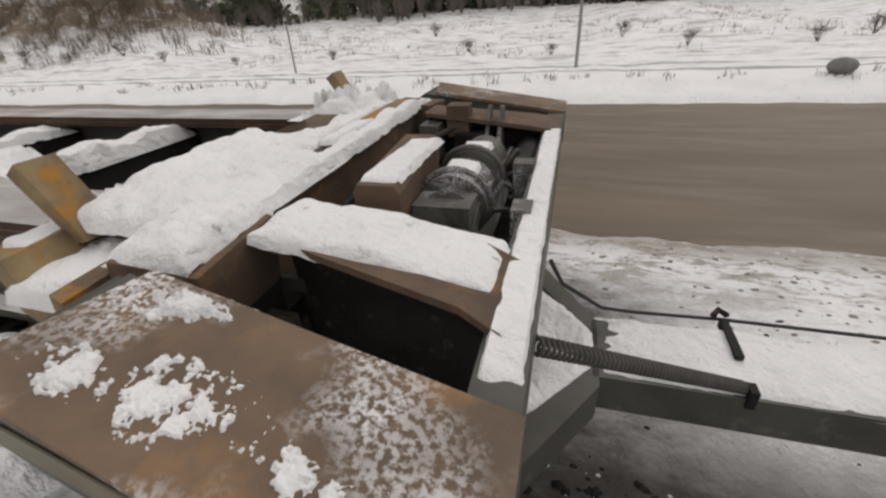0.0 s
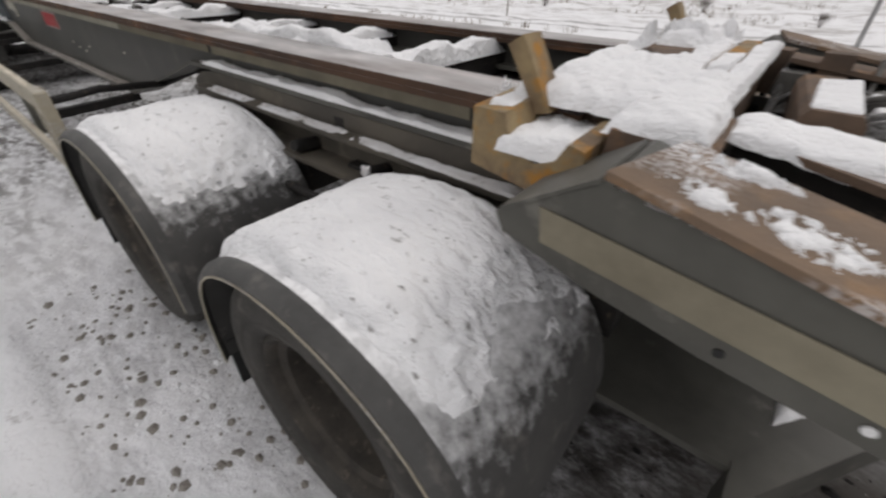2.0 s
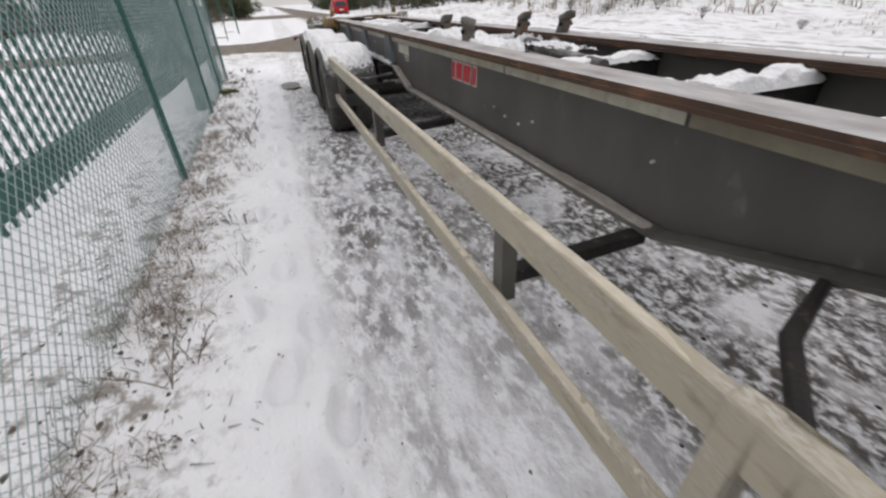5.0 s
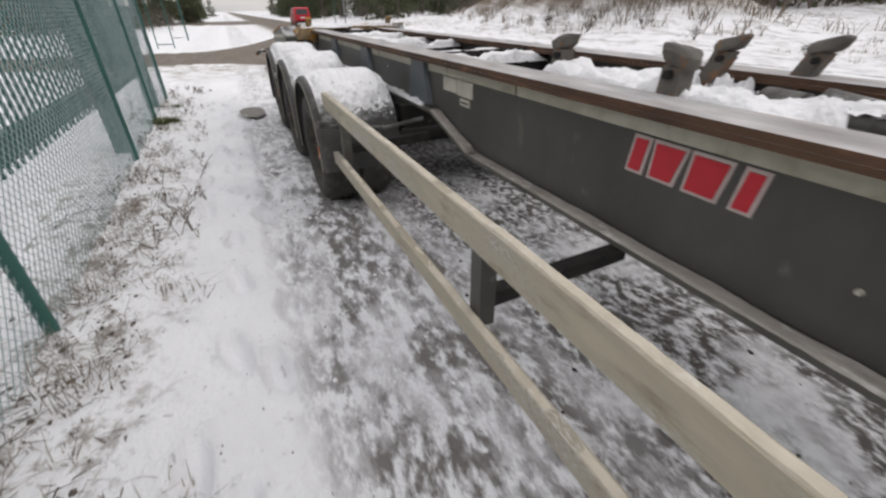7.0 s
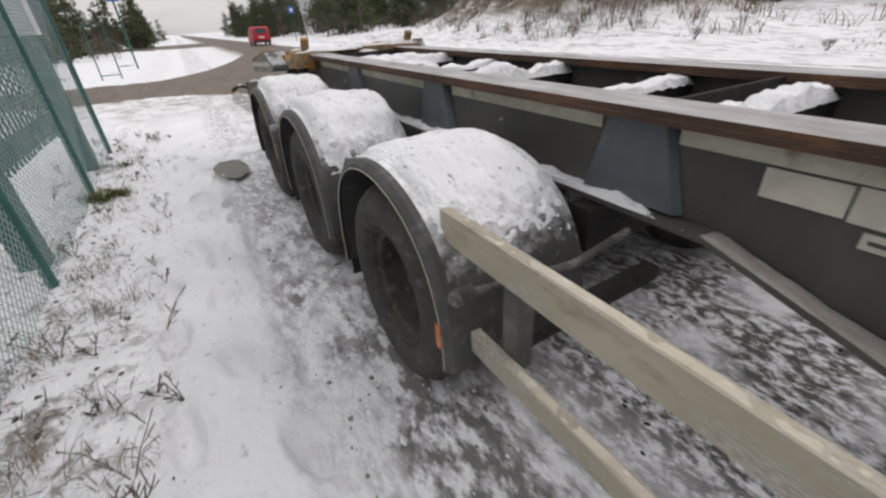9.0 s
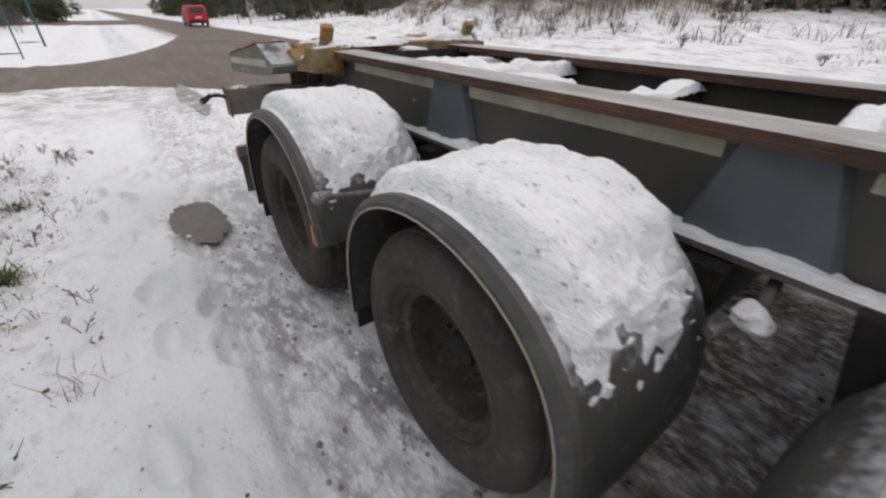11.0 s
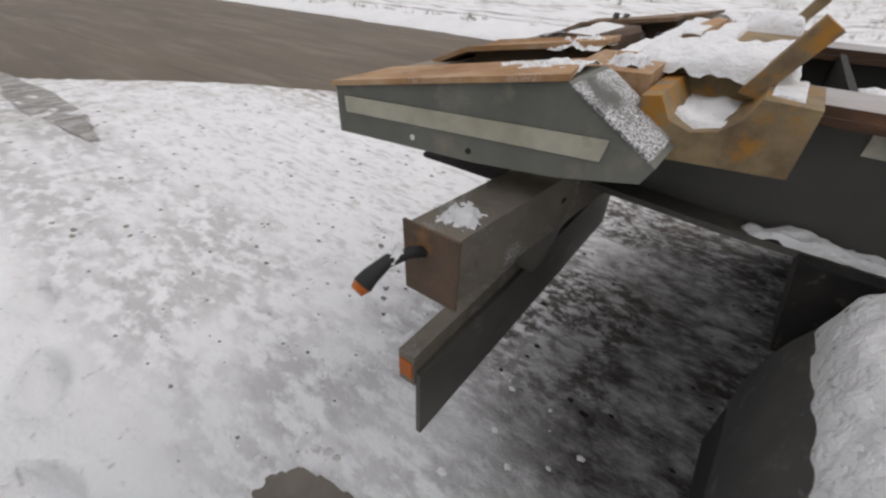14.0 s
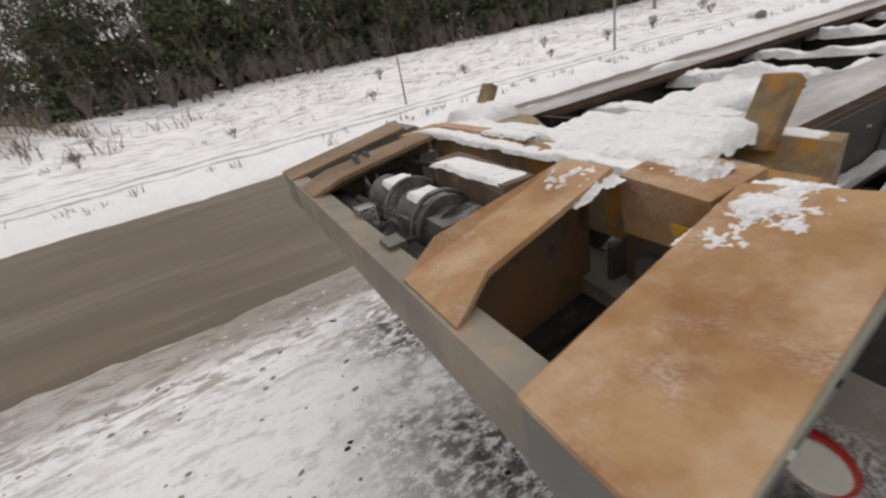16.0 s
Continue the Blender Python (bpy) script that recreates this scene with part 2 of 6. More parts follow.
M_POLE = mat("galvanised_pole", (0.3, 0.3, 0.3), (0.24, 0.24, 0.24), 5, 0.5, 0.03)
M_WOODPOLE = mat("grey_wood_pole", (0.3, 0.27, 0.24), (0.22, 0.2, 0.18), 5, 0.9, 0.1)
M_STONE = mat("grey_boulder", (0.24, 0.235, 0.225), (0.17, 0.165, 0.16), 5, 0.9, 0.5, 15)
M_SLUSH = mat("brown_puddle_ice", (0.17, 0.15, 0.125), (0.12, 0.105, 0.09), 8, 0.45, 0.15, 30)
M_ROAD = mat("wet_gritty_asphalt", (0.152, 0.117, 0.084), (0.105, 0.082, 0.059), 0.9, 0.55, 0.25, 55, c3=(0.2, 0.17, 0.135), scale3=2.0, lo3=0.5, hi3=0.75, stretch=(0.25, 1.6, 1), dist=0.012)


def ground_material():
    """Snow with trampled, driven and grassy stretches laid out along the plan."""
    m = bpy.data.materials.new("trampled_snow_ground")
    m.use_nodes = True
    n, l = m.node_tree.nodes, m.node_tree.links
    p = n["Principled BSDF"]
    g = n.new("ShaderNodeNewGeometry")
    sep = n.new("ShaderNodeSeparateXYZ")
    l.new(g.outputs["Position"], sep.inputs[0])

    def tex(s, d=7.0, stretch=(1, 1, 1), r=0.65):
        mp = n.new("ShaderNodeMapping")
        mp.inputs["Scale"].default_value = stretch
        l.new(g.outputs["Position"], mp.inputs[0])
        t = n.new("ShaderNodeTexNoise")
        t.inputs["Scale"].default_value, t.inputs["Detail"].default_value, t.inputs["Roughness"].default_value = s, d, r
        l.new(mp.outputs[0], t.inputs["Vector"])
        return t.outputs["Fac"]

    def ramp(src, a, b, c=0.0, d=1.0):
        r = n.new("ShaderNodeMapRange")
        r.inputs["From Min"].default_value, r.inputs["From Max"].default_value = a, b
        r.inputs["To Min"].default_value, r.inputs["To Max"].default_value = c, d
        l.new(src, r.inputs["Value"])
        return r.outputs[0]

    def op(kind, a, b):
        x = n.new("ShaderNodeMath")
        x.operation = kind
        x.use_clamp = True
        for i, v in ((0, a), (1, b)):
            if isinstance(v, float):
                x.inputs[i].default_value = v
            else:
                l.new(v, x.inputs[i])
        return x.outputs[0]

    def mix(f, a, b):
        x = n.new("ShaderNodeMixRGB")
        l.new(f, x.inputs[0])
        for i, v in ((1, a), (2, b)):
            if isinstance(v, tuple):
                x.inputs[i].default_value = (*v, 1)
            else:
                l.new(v, x.inputs[i])
        return x.outputs[0]

    def band(axis, a, b, soft):
        return op("MULTIPLY", ramp(sep.outputs[axis], a - soft, a + soft), ramp(sep.outputs[axis], b - soft, b + soft, 1.0, 0.0))

    col = mix(ramp(tex(1.6), 0.35, 0.7), (0.91, 0.91, 0.925), (0.84, 0.84, 0.86))
    # trampled grit everywhere, light
    col = mix(op("MULTIPLY", ramp(tex(11.0, 8), 0.62, 0.68), 0.5), col, (0.36, 0.34, 0.33))
    # driven strip beside the wheels: smeared grey ice broken up by white
    strip = op("MULTIPLY", band(1, -0.66, 0.45, 0.14), op("MULTIPLY", ramp(sep.outputs[0], -13.4, -10.2, 0.45, 1.0), ramp(sep.outputs[0], -5.8, -3.6, 1.0, 0.3)))
    smear = ramp(tex(2.2, 5, (0.6, 1.3, 1)), 0.34, 0.54)
    chips = ramp(tex(10.0, 8, (0.62, 1.25, 1), 0.66), 0.42, 0.54)
    col = mix(op("MULTIPLY", op("MULTIPLY", strip, smear), op("MULTIPLY", chips, 0.95)), col, (0.165, 0.15, 0.142))
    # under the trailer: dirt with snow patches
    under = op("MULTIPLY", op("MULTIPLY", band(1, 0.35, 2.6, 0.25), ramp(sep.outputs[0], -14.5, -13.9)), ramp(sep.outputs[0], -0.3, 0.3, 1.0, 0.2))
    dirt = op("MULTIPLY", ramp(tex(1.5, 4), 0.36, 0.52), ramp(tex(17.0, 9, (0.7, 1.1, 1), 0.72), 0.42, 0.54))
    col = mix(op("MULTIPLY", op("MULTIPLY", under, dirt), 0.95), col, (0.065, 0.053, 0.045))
    # between the wheels: wet soil, darkened further for the shade under the chassis
    shaded_wheelway = op("MULTIPLY", band(1, -0.06, 2.4, 0.2), op("ADD", band(0, -13.55, -9.3, 0.3), band(0, -3.4, 0.6, 0.4)))
    col = mix(op("MULTIPLY", shaded_wheelway, ramp(tex(9.0, 9, (0.6, 1.2, 1), 0.72), 0.40, 0.62, 0.58, 0.98)), col, (0.030, 0.025, 0.022))
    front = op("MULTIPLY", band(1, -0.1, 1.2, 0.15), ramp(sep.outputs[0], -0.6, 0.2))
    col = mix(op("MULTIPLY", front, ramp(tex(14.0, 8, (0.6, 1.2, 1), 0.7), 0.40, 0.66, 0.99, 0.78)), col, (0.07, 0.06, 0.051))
    yard = op("MULTIPLY", band(1, 0.4, 3.0, 0.3), ramp(sep.outputs[0], -14.1, -14.6))
    col = mix(op("MULTIPLY", op("MULTIPLY", yard, ramp(tex(11.0, 9, (0.55, 1.5, 1), 0.74), 0.50, 0.62)), 0.42), col, (0.25, 0.235, 0.22))
    # shoulder against the road: brown slush speckle
    sh = band(1, 2.35, 3.6, 0.3)
    col = mix(op("MULTIPLY", op("MULTIPLY", sh, ramp(tex(7.0, 9, (0.5, 1.6, 1), 0.7), 0.48, 0.58)), 0.8), col, (0.27, 0.235, 0.19))
    edge = band(1, 2.85, 3.7, 0.12)
    col = mix(op("MULTIPLY", edge, ramp(tex(1.0, 4, (0.3, 1, 1)), 0.3, 0.6, 0.3, 0.85)), col, (0.24, 0.205, 0.165))
    # rough weedy edge along the fence
    weed = op("MULTIPLY", band(1, -2.6, -1.35, 0.22), ramp(sep.outputs[0], -12.0, -10.5, 0.35, 1.0))
    col = mix(op("MULTIPLY", op("MULTIPLY", weed, ramp(tex(7.0, 9, (1, 1, 1), 0.72), 0.50, 0.60)), 0.8), col, (0.20, 0.165, 0.13))
    # side-road mouth: slush fanned out on the snow
    mouth = op("MULTIPLY", band(0, -25, -19.2, 1.2), band(1, -6, 3.4, 0.5))
    col = mix(op("MULTIPLY", mouth, ramp(tex(3.0, 8, (1.2, 0.7, 1), 0.72), 0.46, 0.62, 0.0, 0.75)), col, (0.27, 0.24, 0.195))
    # far bank: tufts and brown earth showing
    bank = ramp(sep.outputs[1], 9.3, 15.0, 0.0, 1.0)
    col = mix(op("MULTIPLY", op("MULTIPLY", bank, ramp(tex(2.2, 9, (0.35, 1, 1), 0.75), 0.49, 0.62)), 0.75), col, (0.30, 0.275, 0.255))
    high = ramp(sep.outputs[2], 0.9, 1.9)
    col = mix(op("MULTIPLY", high, ramp(tex(0.9, 8, (0.5, 1, 1.5), 0.7), 0.36, 0.52)), col, (0.20, 0.155, 0.11))
    # cleared lane beyond the verge
    for a in (11.3, 12.35):
        col = mix(op("MULTIPLY", op("MULTIPLY", band(1, a, a + 0.22, 0.1), ramp(tex(1.2, 4, (0.1, 1, 1)), 0.30, 0.48)), 0.9), col, (0.26, 0.255, 0.255))
    l.new(col, p.inputs["Base Color"])
    p.inputs["Roughness"].default_value = 0.75
    b = n.new("ShaderNodeBump")
    b.inputs["Strength"].default_value, b.inputs["Distance"].default_value = 0.7, 0.045
    l.new(tex(13.0, 7), b.inputs["Height"])
    b2 = n.new("ShaderNodeBump")
    b2.inputs["Strength"].default_value, b2.inputs["Distance"].default_value = 0.5, 0.02
    l.new(tex(45.0, 4), b2.inputs["Height"])
    l.new(b.outputs[0], b2.inputs["Normal"])
    l.new(b2.outputs[0], p.inputs["Normal"])
    return m


M_GROUND = ground_material()

# ---------------------------------------------------------------- mesh helpers


def quadbox(bm, pts):
    """A solid from eight corners: four below, four above, each ring in the same order."""
    v = [bm.verts.new(p) for p in pts]
    for f in ((3, 2, 1, 0), (4, 5, 6, 7), (0, 1, 5, 4), (1, 2, 6, 5), (2, 3, 7, 6), (3, 0, 4, 7)):
        bm.faces.new([v[i] for i in f])
    return v


def box(bm, x0, x1, y0, y1, z0, z1):
    quadbox(bm, [(x0, y0, z0), (x1, y0, z0), (x1, y1, z0), (x0, y1, z0), (x0, y0, z1), (x1, y0, z1), (x1, y1, z1), (x0, y1, z1)])
    return bm


def prism(bm, ring, off):
    """Extrudes a planar ring of points by the vector off."""
    a = [bm.verts.new(p) for p in ring]
    b = [bm.verts.new(Vector(p) + Vector(off)) for p in ring]
    bm.faces.new(a[::-1])
    bm.faces.new(b)
    for i in range(len(a)):
        j = (i + 1) % len(a)
        bm.faces.new((a[i], a[j], b[j], b[i]))
    return bm


def tube(bm, pts, r, seg=10, cap=True):
    """A round bar along points; r may be one radius or one for each point."""
    pts = [Vector(p) for p in pts]
    rings = []
    side = None
    for i, p in enumerate(pts):
        d = (pts[min(i + 1, len(pts) - 1)] - pts[max(i - 1, 0)]).normalized()
        if side is None:
            side = d.orthogonal().normalized()
        side = (side - d * side.dot(d)).normalized()
        up = d.cross(side)
        rr = r[i] if isinstance(r, (list, tuple)) else r
        rings.append([bm.verts.new(p + (side * math.cos(k * math.tau / seg) + up * math.sin(k * math.tau / seg)) * rr) for k in range(seg)])
    for a, b in zip(rings, rings[1:]):
        for k in range(seg):
            bm.faces.new((a[k], a[(k + 1) % seg], b[(k + 1) % seg], b[k]))
    if cap:
        bm.faces.new(rings[0][::-1])
        bm.faces.new(rings[-1])
    return bm


def revolve_y(bm, profile, seg=40, closed=True):
    """Turns a profile of (radius, y) round the y axis."""
    rings = []
    for k in range(seg):
        a = k * math.tau / seg
        rings.append([bm.verts.new((r * math.cos(a), y, r * math.sin(a))) for r, y in profile])
    m = len(profile)
    for k in range(seg):
        A, B = rings[k], rings[(k + 1) % seg]
        for i in range(m if closed else m - 1):
            j = (i + 1) % m
            bm.faces.new((A[i], A[j], B[j], B[i]))
    return bm


def bev(bm, w=0.006, seg=2):
    edges = [e for e in bm.edges if len(e.link_faces) == 2 and e.calc_face_angle(0) > 0.5]
    bmesh.ops.bevel(bm, geom=edges, offset=w, segments=seg, affect="EDGES", profile=0.5, clamp_overlap=True)
    return bm


def origin_of(ob):
    p = Vector((0, 0, 0))
    while ob:
        p += ob.matrix_basis.translation
        ob = ob.parent
    return p


def mesh_ob(name, bm, material, parent=None, smooth=False, at=None):
    bmesh.ops.recalc_face_normals(bm, faces=bm.faces)
    if at is None:
        lo = Vector([min(v.co[i] for v in bm.verts) for i in range(3)])
        hi = Vector([max(v.co[i] for v in bm.verts) for i in range(3)])
        at = Vector(((lo.x + hi.x) / 2, (lo.y + hi.y) / 2, lo.z))
        bmesh.ops.translate(bm, verts=bm.verts, vec=-at)
    me = bpy.data.meshes.new(name)
    if smooth:
        for f in bm.faces:
            f.smooth = True
    bm.to_mesh(me)
    bm.free()
    me.materials.append(material)
    if smooth:
        me.set_sharp_from_angle(angle=radians(38))
    ob = new(name, me)
    if parent:
        ob.parent = parent
        ob.matrix_basis = Matrix.Translation(Vector(at) - origin_of(parent))
    else:
        ob.matrix_basis = Matrix.Translation(at)
    return ob


def part(name, bm, material, parent, label="", smooth=False):
    ob = mesh_ob(name, bm, material, parent, smooth)
    if label:
        tagged(ob, label)
    return ob


def thing(name, at, label, category, group=""):
    ob = new(name)
    ob.matrix_basis = Matrix.Translation(at)
    return tagged(ob, label, category, group)


def new_bm():
    return bmesh.new()


def nz(x, y, z, s):
    return noise.noise(Vector((x * s, y * s, z * s)))


SNOWS = []


def snow_sheet(name, f, nu, nv, thick, label, seed=0.0, rough=1.0, cover=0.15, fine=7.0, material=None, ragged=0.0, blob=False):
    """Snow lying on a surface f(u, v) -> point, up-direction: thick in the middle, thinning out in an uneven edge."""
    bm = new_bm()
    top = []
    for i in range(nu + 1):
        for j in range(nv + 1):
            u, v = i / nu, j / nv
            p, n = f(u, v)
            p, n = Vector(p), Vector(n)
            e = min(1, min(u, 1 - u) * 6, min(v, 1 - v) * 6)
            e = (e * (2 - e)) ** 0.5
            t = e * (0.75 + 0.5 * rough * nz(p.x + seed, p.y, p.z, fine) + 0.12 * rough * nz(p.x, p.y + seed, p.z, fine * 3.4) + 0.05 * rough * nz(p.x + seed, p.y + seed, p.z, fine * 9.0)) - cover * (1.0 - e * 0.6) + cover * 1.2 * nz(p.x, p.y, p.z + seed, fine * 0.6) + cover * (1.35 - e) * nz(p.x, p.y + seed, p.z + seed, fine * 4.0)
            if blob:
                rr = (2 * u - 1) ** 2 + (2 * v - 1) ** 2
                t = 0.55 - rr * 0.75 + 0.75 * nz(p.x + seed, p.y, p.z, fine * 1.7) + 0.55 * nz(p.x, p.y + seed, p.z, fine * 5.0) + 0.40 * nz(p.x, p.y, p.z + seed, fine * 13.0) + 0.38 * nz(p.x + seed, p.y, p.z, fine * 29.0)
                t = min(t, 0.55 + 0.3 * t)
            if ragged and u < 0.3:
                t -= ragged * ((0.3 - u) / 0.3) * (0.9 + 0.9 * nz(p.x, p.y + seed, p.z, fine * 1.2) + 0.6 * nz(p.x + seed, p.y, p.z, fine * 4) + 0.55 * nz(p.x, p.y * 0.6, p.z + seed, fine * 9))
            if (ragged or blob) and 0 < t < 0.6:
                t = t * t / 0.6
            top.append(bm.verts.new(p + n * max(thick * t, -0.012)))
    for i in range(nu):
        for j in range(nv):
            a = i * (nv + 1) + j
            bm.faces.new((top[a], top[a + 1], top[a + nv + 2], top[a + nv + 1]))
    ob = mesh_ob(name, bm, material or M_SNOW, None, True)
    SNOWS.append(ob)
    return tagged(ob, label, "snow", kind="stuff")


GZ = -0.082         # packed snow beside the trailer
CY = 1.17           # the trailer's middle line

# ---------------------------------------------------------------- ground and road


def ground_base(x):
    return GZ + 0.0032 * max(-16.0, min(0.0, x))


STEPS = [(1.0 - 0.33 * k + 0.08 * random.uniform(-1, 1), -0.95 + (0.13 if k % 2 else -0.13) + 0.16 * math.sin(k * 0.5) + 0.05 * random.uniform(-1, 1), random.uniform(-0.35, 0.35)) for k in range(52)]


def footprints(x, y):
    d = 0.0
    for fx, fy, a in STEPS:
        if abs(x - fx) < 0.24 and abs(y - fy) < 0.2:
            c, q = math.cos(a), math.sin(a)
            u, v = ((x - fx) * c + (y - fy) * q) / 0.155, (-(x - fx) * q + (y - fy) * c) / 0.065
            r = u * u + v * v
            d += -0.092 * math.exp(-r * r) + 0.028 * math.exp(-(r - 1.7) ** 2 * 2.0)
    return d


def ground_height(x, y):
    h = ground_base(x) + 0.018 * nz(x, y, 0, 1.7) + 0.019 * nz(x, y, 3, 5.0)
    if -17 < x < 2 and -1.6 < y < -0.35:
        h += footprints(x, y)
    if -1.3 < y < 2.6:
        h += 0.006 * nz(x * 0.6, y * 2.2, 5, 7.0)
    if -17 < x < 3 and -3 < y < 0.2:
        # the untrodden snow stands a little above the driven strip
        h += 0.03 * max(0.0, min(1.0, (-0.66 + 0.10 * nz(x, 0, 2, 1.3) + 0.05 * nz(x, y, 6, 4.0) - y) / 0.07)) * max(0.0, min(1.0, (y + 3.0) / 0.8))
    if y < -1.2:
        h += 0.05 * min(1.0, (-1.2 - y) / 0.7) * (0.6 + nz(x, y, 8, 2.5))
    edge = 3.0 + 0.4 * max(0.0, min(1.0, (-x - 4) / 9)) + 0.12 * nz(x, 0, 2, 0.5) + 0.06 * nz(x, 0, 4, 2.2)
    far = 8.75 + 0.25 * nz(x, 0, 6, 0.35) + 0.10 * nz(x, 0, 9, 1.6)
    road = max(0.0, min(1.0, (y - edge) / 0.5)) * max(0.0, min(1.0, (far - y) / 0.35))
    # the mouth of the side road
    side = max(0.0, min(1.0, (-x - 22.3 + 1.0 * nz(y, 0, 1, 0.5) - max(0, 2 - y) * 0.12) / 1.5)) * max(0.0, min(1.0, (x + 29.4 + 0.45 * max(0.0, y + 2.6) ** 2 + 0.1 * max(0.0, -2.6 - y) + nz(y, 1, 1, 0.4)) / 1.5)) * max(0.0, min(1.0, (4 - y) / 0.8))
    side2 = max(0.0, min(1.0, (-x - 72 + nz(y, 3, 1, 0.3)) / 2)) * max(0.0, min(1.0, (96 + x + nz(y, 4, 1, 0.3)) / 2)) * max(0.0, min(1.0, (4 - y) / 0.8))
    # the rounded corner where it joins the main road
    turn = 3.4 - 0.085 * max(0.0, -x - 15.5) ** 2 + 0.10 * nz(x, y, 4, 0.9)
    corner = max(0.0, min(1.0, (y - turn) / 0.5)) * max(0.0, min(1.0, (x + 29.4 + 0.45 * max(0.0, y + 2.6) ** 2) / 1.5)) * max(0.0, min(1.0, (4 - y) / 0.8)) if x < -15.5 else 0.0
    h -= 0.22 * max(road, side, side2, corner)
    if y > far:
        d = y - far
        h += 0.20 * min(1, d / 0.8) + 0.05 * nz(x, y, 1, 1.2)
        if d > 1.5:
            h -= 0.10 * min(1, (d - 1.5) / 0.5)
        if d > 5:
            h += 0.05 * (d - 5) + min(1, (d - 5) / 4) * (0.35 * nz(x, y, 0, 0.16) + 0.12 * nz(x, y, 5, 0.7))
        if d > 40:
            h -= 0.05 * (d - 40) * 0.8
        # banks of dug earth
        for cx, cy, r, hh in ((-25, 22, 6.0, 2.4), (-34, 23, 8.0, 3.0), (-46, 27, 9.0, 3.0), (3.0, 22.0, 3.0, 0.8)):
            q = ((x - cx) / r) ** 2 + ((y - cy) / (r * 0.55)) ** 2
            h += hh * math.exp(-q * 1.6) * (1 + 0.5 * nz(x, y, 2, 0.5))
    if y < -3 and x < -31:
        h += 0.15 * nz(x, y, 7, 0.4)
    return h


def axis_steps(stops):
    out = []
    for a, b, s in stops:
        k = max(1, round((b - a) / s))
        out += [a + (b - a) * i / k for i in range(k)]
    return out + [stops[-1][1]]


def build_ground():
    xs = axis_steps([(-900, -120, 60), (-120, -50, 3.5), (-50, -25, 0.6), (-25, -20, 0.15), (-20, -17, 0.06), (-17, 2, 0.034), (2, 4, 0.1), (4, 14, 0.4), (14, 80, 3), (80, 900, 80)])
    ys = axis_steps([(-700, -60, 50), (-60, -8, 3), (-8, -3, 0.35), (-3, -1.5, 0.05), (-1.5, -0.35, 0.025), (-0.35, 3.8, 0.05), (3.8, 8, 0.5), (8, 14, 0.14), (14, 40, 0.6), (40, 70, 3), (70, 900, 80)])
    verts = [(x, y, ground_height(x, y)) for x in xs for y in ys]
    m = len(ys)
    faces = [(i * m + j, (i + 1) * m + j, (i + 1) * m + j + 1, i * m + j + 1) for i in range(len(xs) - 1) for j in range(m - 1)]
    me = bpy.data.meshes.new("ground")
    me.from_pydata(verts, [], faces)
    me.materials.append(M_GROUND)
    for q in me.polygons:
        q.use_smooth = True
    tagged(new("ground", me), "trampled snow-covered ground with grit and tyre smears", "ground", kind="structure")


build_ground()


def build_road():
    bm = new_bm()
    box(bm, -600, 300, 2.3, 9.6, -0.50, -0.185)
    tagged(mesh_ob("road", bm, M_ROAD), "wet brown gritty asphalt road cleared of snow", "road", kind="structure")
    bm = new_bm()
    box(bm, -100, -68, -45, 2.6, -0.3, -0.188)
    prism(bm, [(-15, 2.6, -0.3), (-15, 0.2, -0.3), (-19, -3, -0.3), (-19, -14, -0.3), (-20, -60, -0.3), (-46, -60, -0.3), (-46, 2.6, -0.3)], (0, 0, 0.112))
    tagged(mesh_ob("road", bm, M_ROAD), "wet brown side road joining the main road", "road", kind="structure")


build_road()

# ---------------------------------------------------------------- the trailer
trailer = thing("container_trailer", (-7.1, CY, GZ), "long grey five-axle container trailer, rusty and dusted with snow", "trailer")


def mirror_y(y):
    return 2 * CY - y


